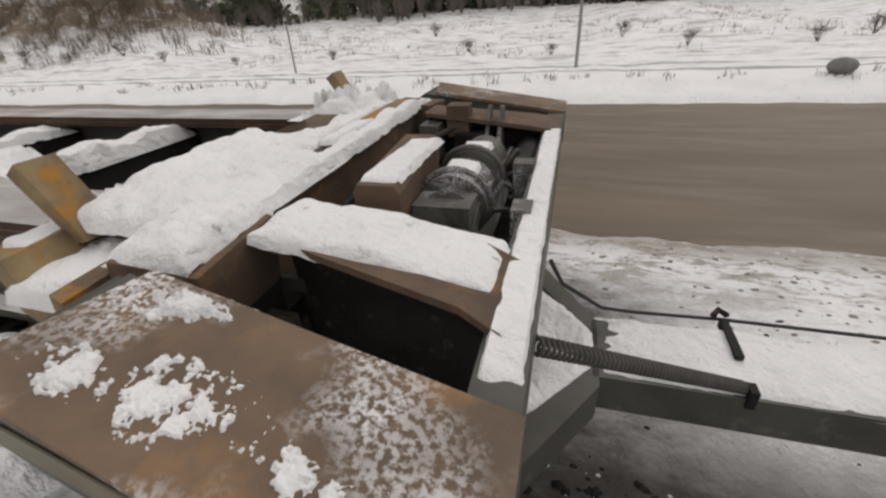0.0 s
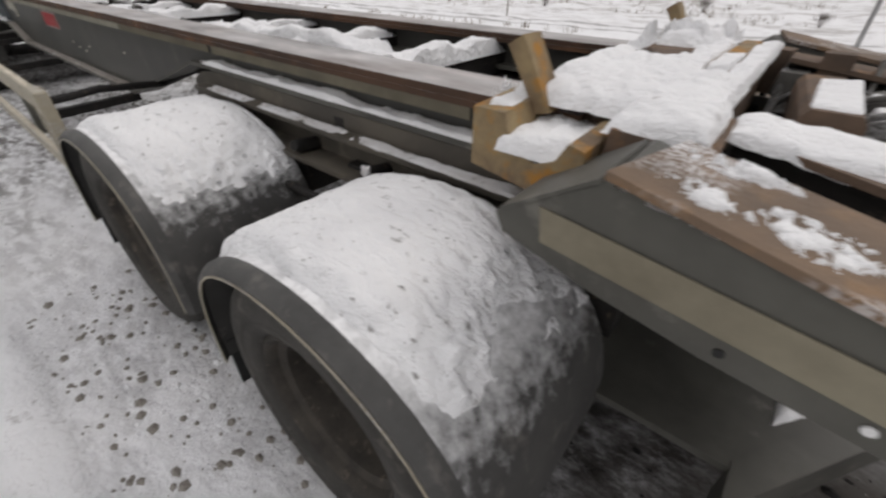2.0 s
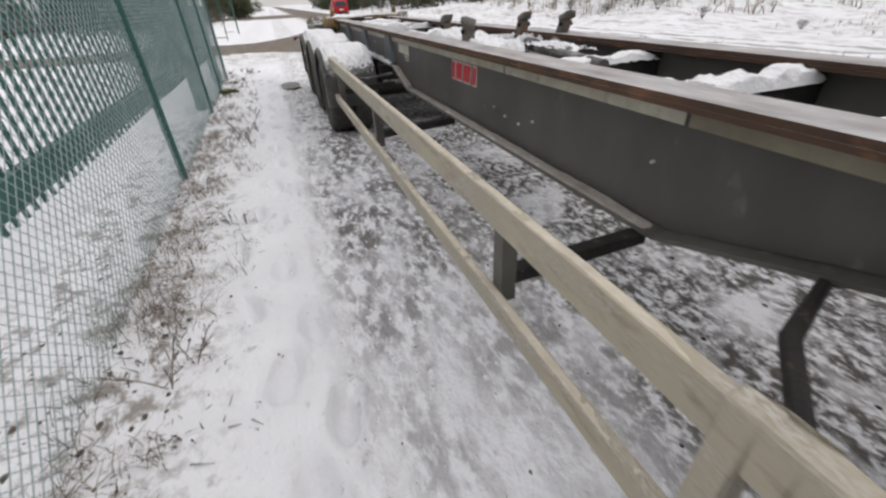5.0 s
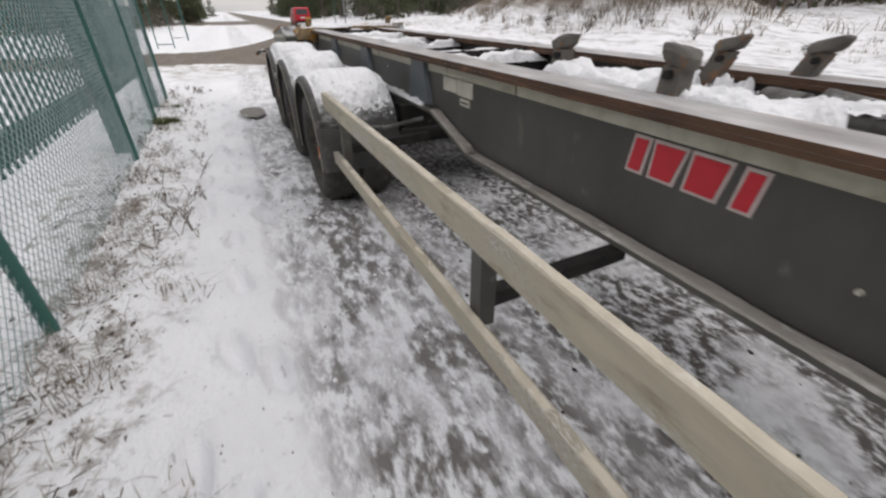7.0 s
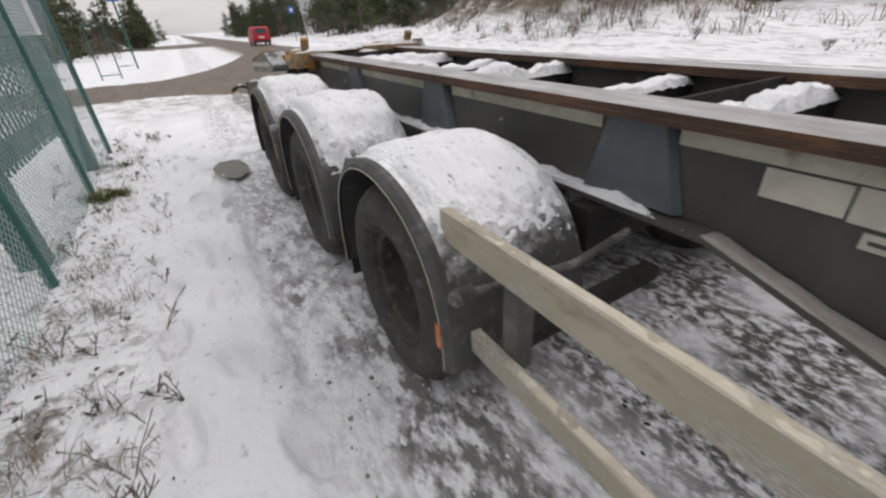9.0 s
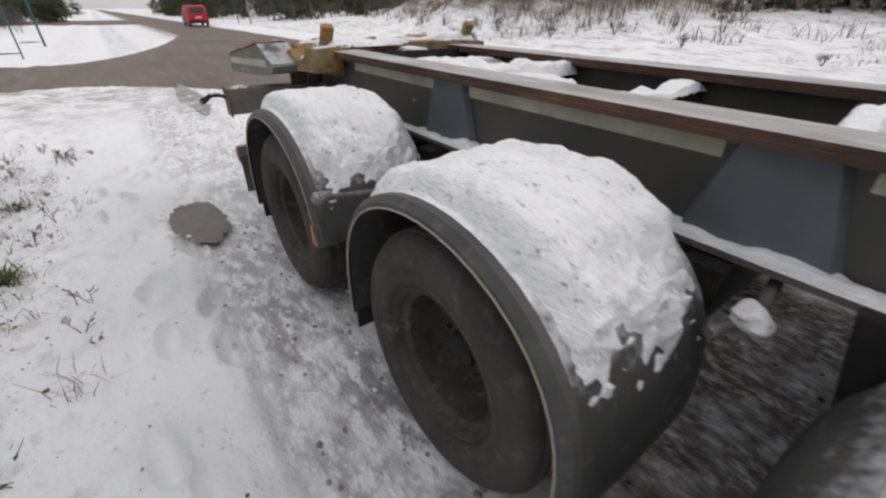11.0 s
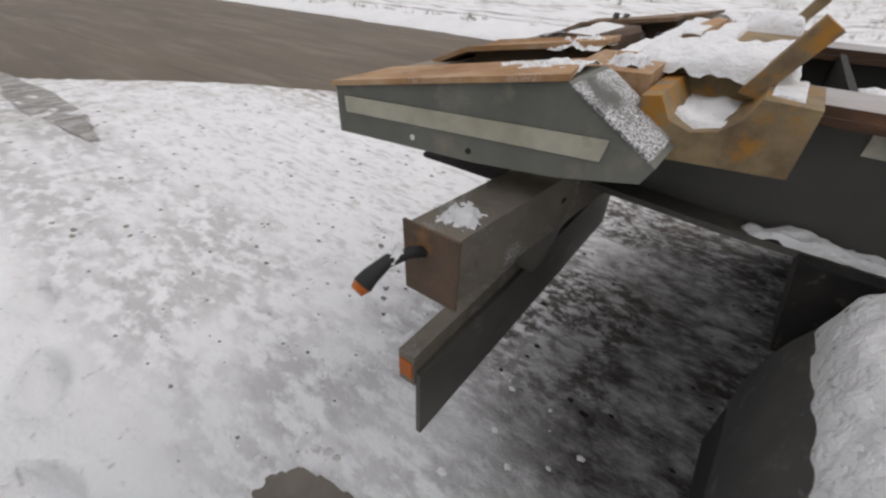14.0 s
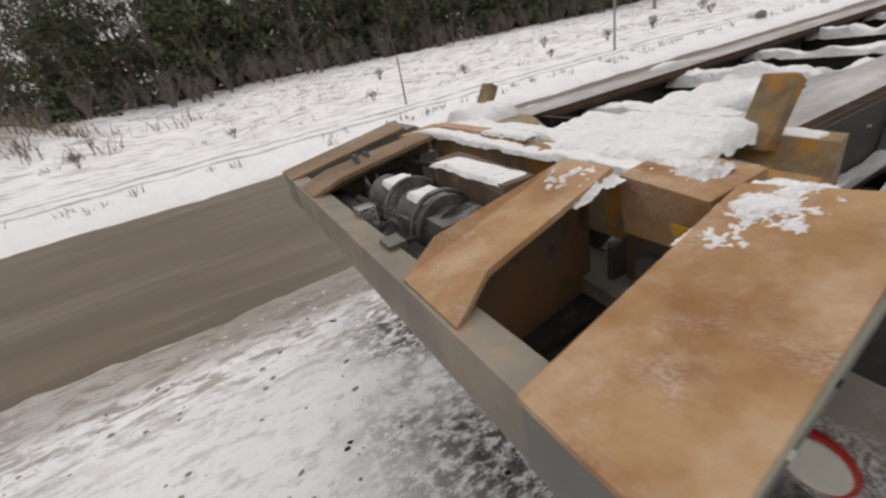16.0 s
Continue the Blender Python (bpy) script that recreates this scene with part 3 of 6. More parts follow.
def build_rail(yc):
    """One main beam: web with the lower edge stepped up over the axles, flanges, tape."""
    s = 1 if yc < CY else -1
    web = new_bm()
    ring = [(-0.55, yc, 1.0), (-0.95, yc, 1.0), (-0.95, yc, 1.115), (-13.15, yc, 1.115), (-13.15, yc, 0.97), (-13.62, yc, 0.97), (-13.62, yc, 0.80), (-13.15, yc, 0.78), (-8.55, yc, 0.775), (-8.0, yc, 0.61), (-4.45, yc, 0.61), (-3.9, yc, 0.775), (-3.2, yc, 0.965), (-0.95, yc, 0.965), (-0.55, yc, 0.965)]
    prism(web, [(x, y - 0.008, z) for x, y, z in ring], (0, 0.016, 0))
    beam = part("main_beam", web, M_WEB, trailer, "dark grey welded steel beam web")
    top = new_bm()
    box(top, -13.2, -0.9, yc - 0.105, yc + 0.105, 1.112, 1.136)
    part("top_flange", bev(top, 0.009, 2), M_RUST, beam, "rusty top flange dusted with snow")
    lip = new_bm()
    box(lip, -13.2, -0.9, yc - 0.106, yc - 0.092, 1.092, 1.1115)
    box(lip, -13.2, -0.9, yc + 0.092, yc + 0.106, 1.092, 1.1115)
    part("flange_lip", lip, M_RUST, beam, "dark rusty lip below the flange")
    low = new_bm()
    path = [(-13.62, 0.795), (-13.15, 0.775), (-8.55, 0.77), (-8.0, 0.605), (-4.45, 0.605), (-3.9, 0.77), (-3.2, 0.978), (-0.95, 0.978)]
    for (xa, za), (xb, zb) in zip(path, path[1:]):
        quadbox(low, [(xa, yc - 0.09, za - 0.02), (xb, yc - 0.09, zb - 0.02), (xb, yc + 0.09, zb - 0.02), (xa, yc + 0.09, za - 0.02), (xa, yc - 0.09, za), (xb, yc - 0.09, zb), (xb, yc + 0.09, zb), (xa, yc + 0.09, za)])
    part("bottom_flange", low, M_GREY, beam)
    # reflective tape stretches just below the top flange
    out = yc - s * 0.012
    for a, b in ((-12.95, -11.99), (-11.70, -10.52), (-10.18, -9.06), (-8.74, -7.60), (-7.585, -5.9), (-5.88, -4.5), (-4.48, -3.10), (-3.06, -1.3)):
        t = new_bm()
        box(t, a, b, min(out, out - s * 0.003), max(out, out - s * 0.003), 1.02, 1.085)
        part("reflective_tape", t, M_TAPE if b < -4.0 else M_TAPEDIRTY, beam, "weathered pale reflective tape")
    # flared stiffener plates over the axles
    for x in (-8.89, -10.36, -11.84):
        gst = new_bm()
        ya, yb = yc - s * 0.012, yc - s * 0.025
        quadbox(gst, [(x - 0.22, ya, 0.785), (x + 0.22, ya, 0.785), (x + 0.20, yb - s * 0.02, 0.785), (x - 0.20, yb - s * 0.02, 0.785),
                      (x - 0.12, ya, 1.11), (x + 0.12, ya, 1.11), (x + 0.105, yb - s * 0.02, 1.11), (x - 0.105, yb - s * 0.02, 1.11)])
        part("stiffener_plate", gst, M_GUSSET, beam, "blue-grey flared stiffener plate")
    return beam


near_beam = build_rail(0.64)
build_rail(mirror_y(0.64))

# worn film shapes where a maker's mark stands, two small worn plates
for k, (a, b) in enumerate(((-6.79, -6.735), (-6.70, -6.585), (-6.55, -6.43), (-6.375, -6.325))):
    back = new_bm()
    w_ = (0.0, 0.014, 0.008, 0.0)[k]
    prism(back, [(a - 0.022 + w_, 0.632, 0.866), (b + 0.004 - w_, 0.632, 0.866), (b + 0.020, 0.632, 1.010), (a - 0.006, 0.632, 1.010)], (0, -0.0045, 0))
    part("mark_backing", back, M_PINK, near_beam, "pale worn film edge")
    t = new_bm()
    prism(t, [(a - 0.009 + w_, 0.6275, 0.878), (b - 0.009 - w_, 0.6275, 0.878), (b + 0.006, 0.6275, 0.998), (a + 0.007, 0.6275, 0.998)], (0, -0.0045, 0))
    part("mark_block", t, M_REDTAPE, near_beam, "red film block")
for a, b, z0, z1 in ((-8.47, -8.27, 0.925, 1.012), (-8.262, -8.05, 0.92, 1.015), (-8.22, -8.09, 0.862, 0.905)):
    t = new_bm()
    box(t, a, b, 0.622, 0.632, z0, z1)
    pl = part("data_plate", bev(t, 0.002, 1), M_PLATE, near_beam, "worn pale data plate")
for x, z in ((-5.86, 0.76), (-5.68, 0.75), (-6.02, 0.79), (-5.52, 0.80), (-4.6, 0.85), (-12.2, 0.93), (-9.7, 0.95)):
    t = new_bm()
    tube(t, [(x, 0.632, z), (x, 0.620, z)], [0.010, 0.007], 10)
    part("bolt", t, M_PLATE, near_beam, "pale bolt head")
bar = new_bm()
box(bar, -8.205, -8.105, 0.6195, 0.622, 0.878, 0.889)
part("faded_line", bar, M_GREY, pl)

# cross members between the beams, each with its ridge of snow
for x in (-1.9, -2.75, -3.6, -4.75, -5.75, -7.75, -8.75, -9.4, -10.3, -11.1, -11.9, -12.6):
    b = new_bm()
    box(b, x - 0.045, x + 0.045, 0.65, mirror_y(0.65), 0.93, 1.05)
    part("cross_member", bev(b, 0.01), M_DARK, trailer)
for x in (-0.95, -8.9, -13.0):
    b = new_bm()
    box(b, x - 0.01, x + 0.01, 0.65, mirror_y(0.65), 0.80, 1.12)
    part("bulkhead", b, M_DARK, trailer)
# long cylinder and pipes lying between the beams
b = new_bm()
tube(b, [(-3.0, 1.02, 1.0), (-4.6, 1.02, 1.0)], 0.055, 14)
tube(b, [(-4.6, 1.02, 1.0), (-5.6, 1.02, 1.0)], 0.03, 12)
part("hydraulic_cylinder", b, M_MECH, trailer, "grey hydraulic cylinder", True)


def flat_snow(x0, x1, y0, y1, z, thick, seed, nu=40, nv=16, cover=0.3, label="loose white snow lying on the trailer chassis", slope=0.0, material=None, blob=False):
    def f(u, v):
        x = x0 + (x1 - x0) * u
        return (x, y0 + (y1 - y0) * v, z + slope * (x - x0)), (0, 0, 1)
    return snow_sheet("snow_cover", f, nu, nv, thick, label, seed, 1.0, cover, material=material, blob=blob)


# ---- end frames, the same at both ends
def end_frame(X0, s, plate_mat):
    def P(u, y, z):
        return (X0 + s * u, y, z - 0.02)

    def slab(bm, ring, dz):
        return prism(bm, [P(*r) for r in ring], (0, 0, dz))

    def zt(u):
        return 1.10 + 0.17 * u

    bar_ = new_bm()
    a, b_ = sorted((X0, X0 + s * 0.075))
    box(bar_, a, b_, 0.09, mirror_y(0.09), 0.935, 1.076)
    part("end_bar", bev(bar_, 0.008), M_ENDBAR if s > 0 else M_GREY, trailer, "grey steel end bar with rusty top")
    for m in (0, 1):
        def Y(y):
            return mirror_y(y + 0.03) if m else y + 0.03
        w = new_bm()
        prof = [(-0.004, 1.085), (0.65, 1.195), (0.86, 1.055), (0.84, 1.015), (0.66, 0.982), (0.45, 0.965), (0.2, 0.96), (-0.004, 0.955)]
        w0 = [w.verts.new(P(u, Y(0.045 + 0.105 * max(u, 0)), z)) for u, z in prof]
        w1 = [w.verts.new(P(u, Y(0.28 + 0.09 * max(u, 0)), z)) for u, z in prof]
        w.faces.new(w0)
        w.faces.new(w1[::-1])
        for i in range(len(w0)):
            j = (i + 1) % len(w0)
            w.faces.new((w0[i], w1[i], w1[j], w0[j]))
        wing = part("wing_box", bev(w, 0.012, 3), M_WING if s > 0 else M_GREY, trailer, "grey-green wing box with sloping sides")
        t = new_bm()
        slab(t, [(-0.005, Y(0.03), zt(0) - 0.012), (-0.005, Y(0.285), zt(0) - 0.012), (0.60, Y(0.345), zt(0.6) - 0.012), (0.655, Y(0.098), zt(0.655) - 0.012)], 0.014)
        part("wing_plate", bev(t, 0.004, 1), M_FARPLATE if m and s > 0 else plate_mat, wing, "rust-brown worn top plate")
        e = new_bm()
        dz = -0.013
        ring = [(0.662, 0.105, 1.202), (0.662, 0.332, 1.202), (0.845, 0.348, 1.078), (0.845, 0.13, 1.078)]
        prism(e, [P(u, Y(y), z + dz) for u, y, z in ring], (s * 0.004, 0, 0.005))
        part("sloping_plate", e, M_FROSTGREY if s > 0 else M_GREY, wing, "frosted sloping end plate")
        st = new_bm()
        off = 0.003 if m else -0.003
        t0 = [st.verts.new(P(u, Y(0.043 + 0.105 * u), z)) for u, z in (((0.03, 1.065), (0.76, 1.095), (0.75, 1.045), (0.03, 1.02)) if s > 0 else ((0.03, 1.065), (0.76, 1.105), (0.75, 1.035), (0.03, 1.0)))]
        t1 = [st.verts.new(v.co + Vector((0, off, 0))) for v in t0]
        st.faces.new(t0)
        st.faces.new(t1[::-1])
        for i in range(4):
            j = (i + 1) % 4
            st.faces.new((t0[i], t1[i], t1[j], t0[j]))
        part("reflective_tape", st, M_TAPE if s > 0 else M_TAPEDIRTY, wing, "weathered pale reflective tape")
        # discs in place of holes: white for light showing through, black for dark
        for u, z, mt in ((0.26, 0.992, M_WHITE), (0.43, 0.992, M_BLACK)):
            hb = new_bm()
            yy = Y(0.0445 + 0.105 * u)
            tube(hb, [P(u, yy, z), P(u, yy + (0.003 if m else -0.003), z)], 0.008, 12)
            part("bolt_hole", hb, mt, wing)
        # folded guide plate beside the opening
        o = 0.0 if s > 0 else 0.075
        g = new_bm()
        slab(g, [(0.01, Y(0.47 - o), 1.085), (0.01, Y(0.70 - o), 1.085), (0.12, Y(0.74 - o), 1.135 - o * 0.3), (0.55, Y(0.76 - o), 1.195 - o * 0.4), (0.55, Y(0.60 - o), 1.195 - o * 0.4), (0.12, Y(0.52 - o), 1.135 - o * 0.3)], 0.016)
        part("guide_plate", g, M_BROWN if s < 0 else M_FARPLATE if m else plate_mat, trailer, "rusty folded guide plate")
        # front web is near black for the shade of the deep opening
        gv = new_bm()
        prism(gv, [P(0.08, Y(0.60 - o), 0.82), P(0.08, Y(0.60 - o), 1.085), P(0.12, Y(0.61 - o), 1.13 - o * 0.3), P(0.55, Y(0.68 - o), 1.19 - o * 0.4), P(0.55, Y(0.68 - o), 0.82)], (0, 0.012 if not m else -0.012, 0))
        part("guide_web", gv, M_RUSTWALL if s > 0 else M_DARK, trailer)
        # blunt box in the corner behind the opening
        c = new_bm()
        quadbox(c, [P(0.58, Y(0.35), 1.03), P(0.76, Y(0.35), 1.03), P(0.76, Y(0.60), 1.03), P(0.58, Y(0.59), 1.03), P(0.55, Y(0.37), 1.175), P(0.75, Y(0.37), 1.185), P(0.75, Y(0.60), 1.20), P(0.56, Y(0.59), 1.19)])
        cb = part("corner_block", bev(c, 0.02, 3), M_TANPLATE if s > 0 else M_BROWN, trailer, "rounded rusty corner block", True)
        if s > 0:
            dab = new_bm()
            prism(dab, [P(0.563, Y(0.40), 1.075), P(0.563, Y(0.445), 1.075), P(0.556, Y(0.45), 1.105), P(0.556, Y(0.41), 1.105)], (-s * 0.004, 0, 0))
            part("paint_dab", dab, M_BRIGHT, cb, "bright yellow paint dab")
        # lock box with a saddle-shaped recess
        lk = new_bm()
        prof = [(0.76, 1.02), (1.09, 1.02), (1.09, 1.17), (0.985, 1.178), (0.965, 1.13), (0.93, 1.10), (0.88, 1.09), (0.83, 1.11), (0.80, 1.16), (0.76, 1.155)]
        v0 = [lk.verts.new(P(u, Y(0.285 + (u - 0.76) * 0.24), z)) for u, z in prof]
        v1 = [lk.verts.new(P(u, Y(0.56), z + 0.01)) for u, z in prof]
        lk.faces.new(v0)
        lk.faces.new(v1[::-1])
        for i in range(len(v0)):
            j = (i + 1) % len(v0)
            lk.faces.new((v0[i], v1[i], v1[j], v0[j]))
        box_ = part("lock_box", bev(lk, 0.012, 2), M_YELLOW, trailer, "worn yellow lock box with a saddle recess", True)
        fl = new_bm()
        quadbox(fl, [P(0.93, Y(0.46), 1.16), P(0.93, Y(0.54), 1.16), P(0.97, Y(0.54), 1.15), P(0.97, Y(0.46), 1.15),
                     P(1.025, Y(0.46), 1.325), P(1.025, Y(0.54), 1.325), P(1.065, Y(0.54), 1.30), P(1.065, Y(0.46), 1.30)])
        part("lock_flap", bev(fl, 0.006), M_YELLOW, trailer, "tilted worn yellow lock flap")
    # cross beam with a rusty slot and diagonal brace bars
    cbm = new_bm()
    ring = [(0.62, 0.57), (1.04, 0.57), (1.02, 0.86), (0.83, 1.20), (0.83, mirror_y(1.20)), (1.02, mirror_y(0.86)), (1.04, mirror_y(0.57)), (0.62, mirror_y(0.57))]
    prism(cbm, [P(u, y, 0.98) for u, y in ring], (0, 0, 0.205))
    part("cross_beam", bev(cbm, 0.01), M_YELLOW if s > 0 else M_BROWN, trailer, "broad rusty cross beam")
    dg = new_bm()
    quadbox(dg, [P(0.93, 1.16, 1.06), P(0.99, 1.20, 1.06), P(0.93, 1.74, 1.06), P(0.87, 1.72, 1.06), P(0.93, 1.16, 1.13), P(0.99, 1.20, 1.13), P(0.93, 1.74, 1.13), P(0.87, 1.72, 1.13)])
    part("diagonal_bar", bev(dg, 0.006), M_BROWN, trailer, "rusty diagonal bar")
    rb = new_bm()
    quadbox(rb, [P(0.665, 1.12, 1.17), P(0.735, 1.12, 1.17), P(0.735, 1.78, 1.17), P(0.665, 1.78, 1.17), P(0.672, 1.12, 1.207), P(0.728, 1.12, 1.207), P(0.728, 1.78, 1.207), P(0.672, 1.78, 1.207)])
    part("ridge_bar", bev(rb, 0.008), M_TANPLATE if s > 0 else M_YELLOW, trailer, "rusty yellow ridge bar")
    # square tube, bearer plates and the coupling in the bay
    sq = new_bm()
    a, b_ = sorted((X0 + s * 0.34, X0 + s * 0.46))
    ring = [(a, 0.795, 1.07), (b_, 0.795, 1.07), (b_, 0.795, 1.155), (b_ - 0.012, 0.795, 1.175), (a + 0.012, 0.795, 1.175), (a, 0.795, 1.155)]
    prism(sq, ring, (-s * -0.04, 0.45, 0))
    part("square_tube", bev(sq, 0.012), M_BROWN, trailer, "brown square tube end")
    ct = new_bm()
    ux = 0.265
    for u in (0.185, 0.345):
        prism(ct, [P(u, 0.84, 0.88), P(u, 1.66, 0.88), P(u, 1.66, 1.04), P(u, 1.25, 1.07), P(u, 0.95, 1.09), P(u, 0.84, 1.03)], (s * 0.014, 0, 0))
    cp = part("coupling_bracket", ct, M_MECH, trailer, "greasy bracket plates")
    bl = new_bm()
    prof = []
    for k in range(13):
        y = 0.92 + k * 0.045
        prof.append((P(ux, y, 1.06), 0.070 + 0.010 * math.cos(k * math.pi)))
    tube(bl, [p for p, r in prof], [r for p, r in prof], 20)
    part("bellows", bl, M_MECH, cp, "ribbed greasy coupling body", True)
    for y in (0.99, 1.22):
        rg = new_bm()
        tube(rg, [P(ux, y - 0.010, 1.06), P(ux, y + 0.010, 1.06)], 0.098, 24)
        part("ring_flange", rg, M_MECH, cp, smooth=True)
    hd = new_bm()
    a, b_ = sorted((X0 + s * 0.19, X0 + s * 0.34))
    box(hd, a, b_, 0.86, 0.96, 0.94, 1.10)
    part("coupling_head", bev(hd, 0.02, 2), M_MECH, cp, "blunt grey coupling head")
    for u in (0.235, 0.285):
        ar = new_bm()
        prism(ar, [P(u, 1.45, 1.00), P(u, 1.72, 1.02), P(u, 1.74, 1.19), P(u, 1.69, 1.195), P(u, 1.62, 1.08), P(u, 1.45, 1.06)], (s * 0.014, 0, 0))
        part("upright_lug", ar, M_MECH, cp)
    mo = new_bm()
    tube(mo, [P(0.12, 1.40, 1.02), P(0.12, 1.68, 1.02)], 0.055, 16)
    tube(mo, [P(0.12, 1.68, 1.02), P(0.12, 1.74, 1.02)], 0.03, 12)
    part("motor_canister", mo, M_DARK, cp, smooth=True)
    hs = new_bm()
    pts = [P(0.06 + 0.02 * math.sin(k), 0.95 + 0.05 * k, 1.02 + 0.05 * math.sin(k * 0.9)) for k in range(12)]
    tube(hs, pts, 0.011, 6)
    tube(hs, [P(0.33, 0.9 + 0.06 * k, 1.0 + 0.03 * math.cos(k * 1.2)) for k in range(12)], 0.010, 6)
    part("hose", hs, M_BLACK, cp, smooth=True)
    for k, (u, y, w_, d_, h_) in enumerate(((0.07, 0.93, 0.05, 0.07, 0.09), (0.30, 1.12, 0.05, 0.10, 0.07), (0.10, 1.24, 0.06, 0.06, 0.10), (0.50, 1.05, 0.05, 0.3, 0.05), (0.52, 1.62, 0.08, 0.10, 0.12), (0.36, 1.66, 0.12, 0.12, 0.08))):
        kb = new_bm()
        a, b_ = sorted((X0 + s * (u - w_ / 2), X0 + s * (u + w_ / 2)))
        box(kb, a, b_, y - d_ / 2, y + d_ / 2, 0.98, 1.0 + h_)
        part("valve_block", bev(kb, 0.012, 2), (M_MECH, M_DARK)[k % 2], cp, smooth=True)
    for k, y in enumerate((0.99, 1.20)):
        lp = new_bm()
        tube(lp, [P(ux + 0.104 * math.cos(q * math.pi / 12), y + 0.028, 1.06 + 0.104 * math.sin(q * math.pi / 12)) for q in range(13)], 0.009, 6)
        part("clamp_hoop", lp, M_MECH, cp, "pale worn steel hoop", True)
        flat_snow(X0 + s * (ux - 0.05), X0 + s * (ux + 0.05), y + 0.05, y + 0.16, 1.115, 0.025, y + X0, 14, 14, 0.3)
    for k in range(4):
        lp = new_bm()
        y = 0.95 + 0.17 * k
        q = 0.02 * math.sin(k * 2.3)
        tube(lp, [P(0.19, y, 1.02), P(0.15, y + 0.02, 1.07 + q), P(0.12 + q, y + 0.07, 1.05), P(0.11, y + 0.14, 0.99), P(0.15, y + 0.2, 0.96)], 0.009, 6)
        part("hose", lp, (M_BLACK, M_MECH)[k % 2], cp, smooth=True)
    if s < 0:
        kb = new_bm()
        box(kb, X0 - 0.46, X0 - 0.37, 1.64, 1.72, 1.06, 1.185)
        part("valve_block", bev(kb, 0.008), M_BROWN, cp)
    rb2 = new_bm()
    tube(rb2, [P(0.53, 0.80, 1.10), P(0.53, 1.15, 1.12), P(0.42, 1.60, 1.13)], 0.012, 8)
    tube(rb2, [P(0.29, 0.84, 1.06), P(0.31, 1.0, 1.10), P(0.29, 1.25, 1.12), P(0.24, 1.5, 1.10)], 0.009, 6)
    part("pipe", rb2, M_DARK, cp, smooth=True)
    # bay floor and inner wall; floor near black, the pit's shade in its colour
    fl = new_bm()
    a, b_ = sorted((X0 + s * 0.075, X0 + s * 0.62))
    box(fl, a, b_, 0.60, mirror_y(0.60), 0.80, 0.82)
    part("bay_floor", fl, M_DARK, trailer, "grimy bay floor, near black as in deep shade")
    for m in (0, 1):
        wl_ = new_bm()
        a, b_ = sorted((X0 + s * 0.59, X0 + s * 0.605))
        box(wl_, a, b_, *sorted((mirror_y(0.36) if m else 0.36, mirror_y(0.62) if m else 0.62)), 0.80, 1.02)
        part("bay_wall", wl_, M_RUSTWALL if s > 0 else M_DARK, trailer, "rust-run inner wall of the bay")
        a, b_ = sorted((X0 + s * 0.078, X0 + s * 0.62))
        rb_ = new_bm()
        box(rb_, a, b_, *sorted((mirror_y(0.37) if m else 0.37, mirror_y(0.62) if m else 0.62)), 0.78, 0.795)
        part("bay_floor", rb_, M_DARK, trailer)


end_frame(-0.03, -1, M_RUSTPLATE)
end_frame(-14.17, 1, M_TANPLATE)

# ---- wheels and mudguards
R_T = 0.462


def build_wheel():
    """A single wide tyre on a deep dished rim; axis along y, outer face at y = 0."""
    prof = [(0.28, 0.04), (0.30, 0.014), (0.335, 0.003), (0.345, 0.0055), (0.355, 0.0), (0.395, 0.002), (0.42, 0.010), (0.443, 0.024), (R_T, 0.052), (R_T, 0.24), (0.443, 0.27), (0.41, 0.29), (0.30, 0.28), (0.28, 0.26)]
    bm = revolve_y(new_bm(), prof, 48)
    w = mesh_ob("wheel", bm, M_TYRE, trailer, True, at=(0, 0, 0))
    tagged(w, "dusty black trailer tyre on a dished brown-grey rim")
    bm = revolve_y(new_bm(), [(r, y + 0.31) for r, y in prof], 40)
    mesh_ob("inner_tyre", bm, M_TYRE, w, True, at=origin_of(w))
    # black discs on the rim, painted dark in place of open hand holes
    for k in range(8):
        a = (k + 0.5) * math.tau / 8
        bm = new_bm()
        tube(bm, [(0.172 * math.cos(a), 0.215, 0.172 * math.sin(a)), (0.172 * math.cos(a), 0.203, 0.172 * math.sin(a))], 0.026, 12)
        mesh_ob("rim_hole", bm, M_BLACK, w, False, at=origin_of(w))
    bm = revolve_y(new_bm(), [(0.288, 0.032), (0.276, 0.024), (0.266, 0.034), (0.258, 0.06), (0.236, 0.075), (0.229, 0.12), (0.222, 0.19), (0.21, 0.215), (0.13, 0.20), (0.11, 0.19), (0.0, 0.19), (0.0, 0.24), (0.24, 0.24), (0.284, 0.1)], 40)
    r = mesh_ob("rim", bm, M_RIM, w, True, at=origin_of(w))
    bm = new_bm()
    tube(bm, [(0, 0.195, 0), (0, 0.135, 0), (0, 0.125, 0)], [0.075, 0.066, 0.045], 20)
    mesh_ob("hub", bm, M_DARK, w, True, at=origin_of(w))
    for k in range(10):
        a = k * math.tau / 10
        bm = new_bm()
        tube(bm, [(0.125 * math.cos(a), 0.20, 0.125 * math.sin(a)), (0.125 * math.cos(a), 0.172, 0.125 * math.sin(a))], 0.012, 6)
        mesh_ob("wheel_nut", bm, M_RIM, w, False, at=origin_of(w))
    tread = new_bm()
    for k in range(5):
        y = 0.075 + k * 0.05
        revolve_y(tread, [(R_T - 0.002, y - 0.016), (R_T + 0.008, y - 0.013), (R_T + 0.008, y + 0.013), (R_T - 0.002, y + 0.016)], 48)
    mesh_ob("tread", tread, M_TYRE, w, True, at=origin_of(w))
    return w


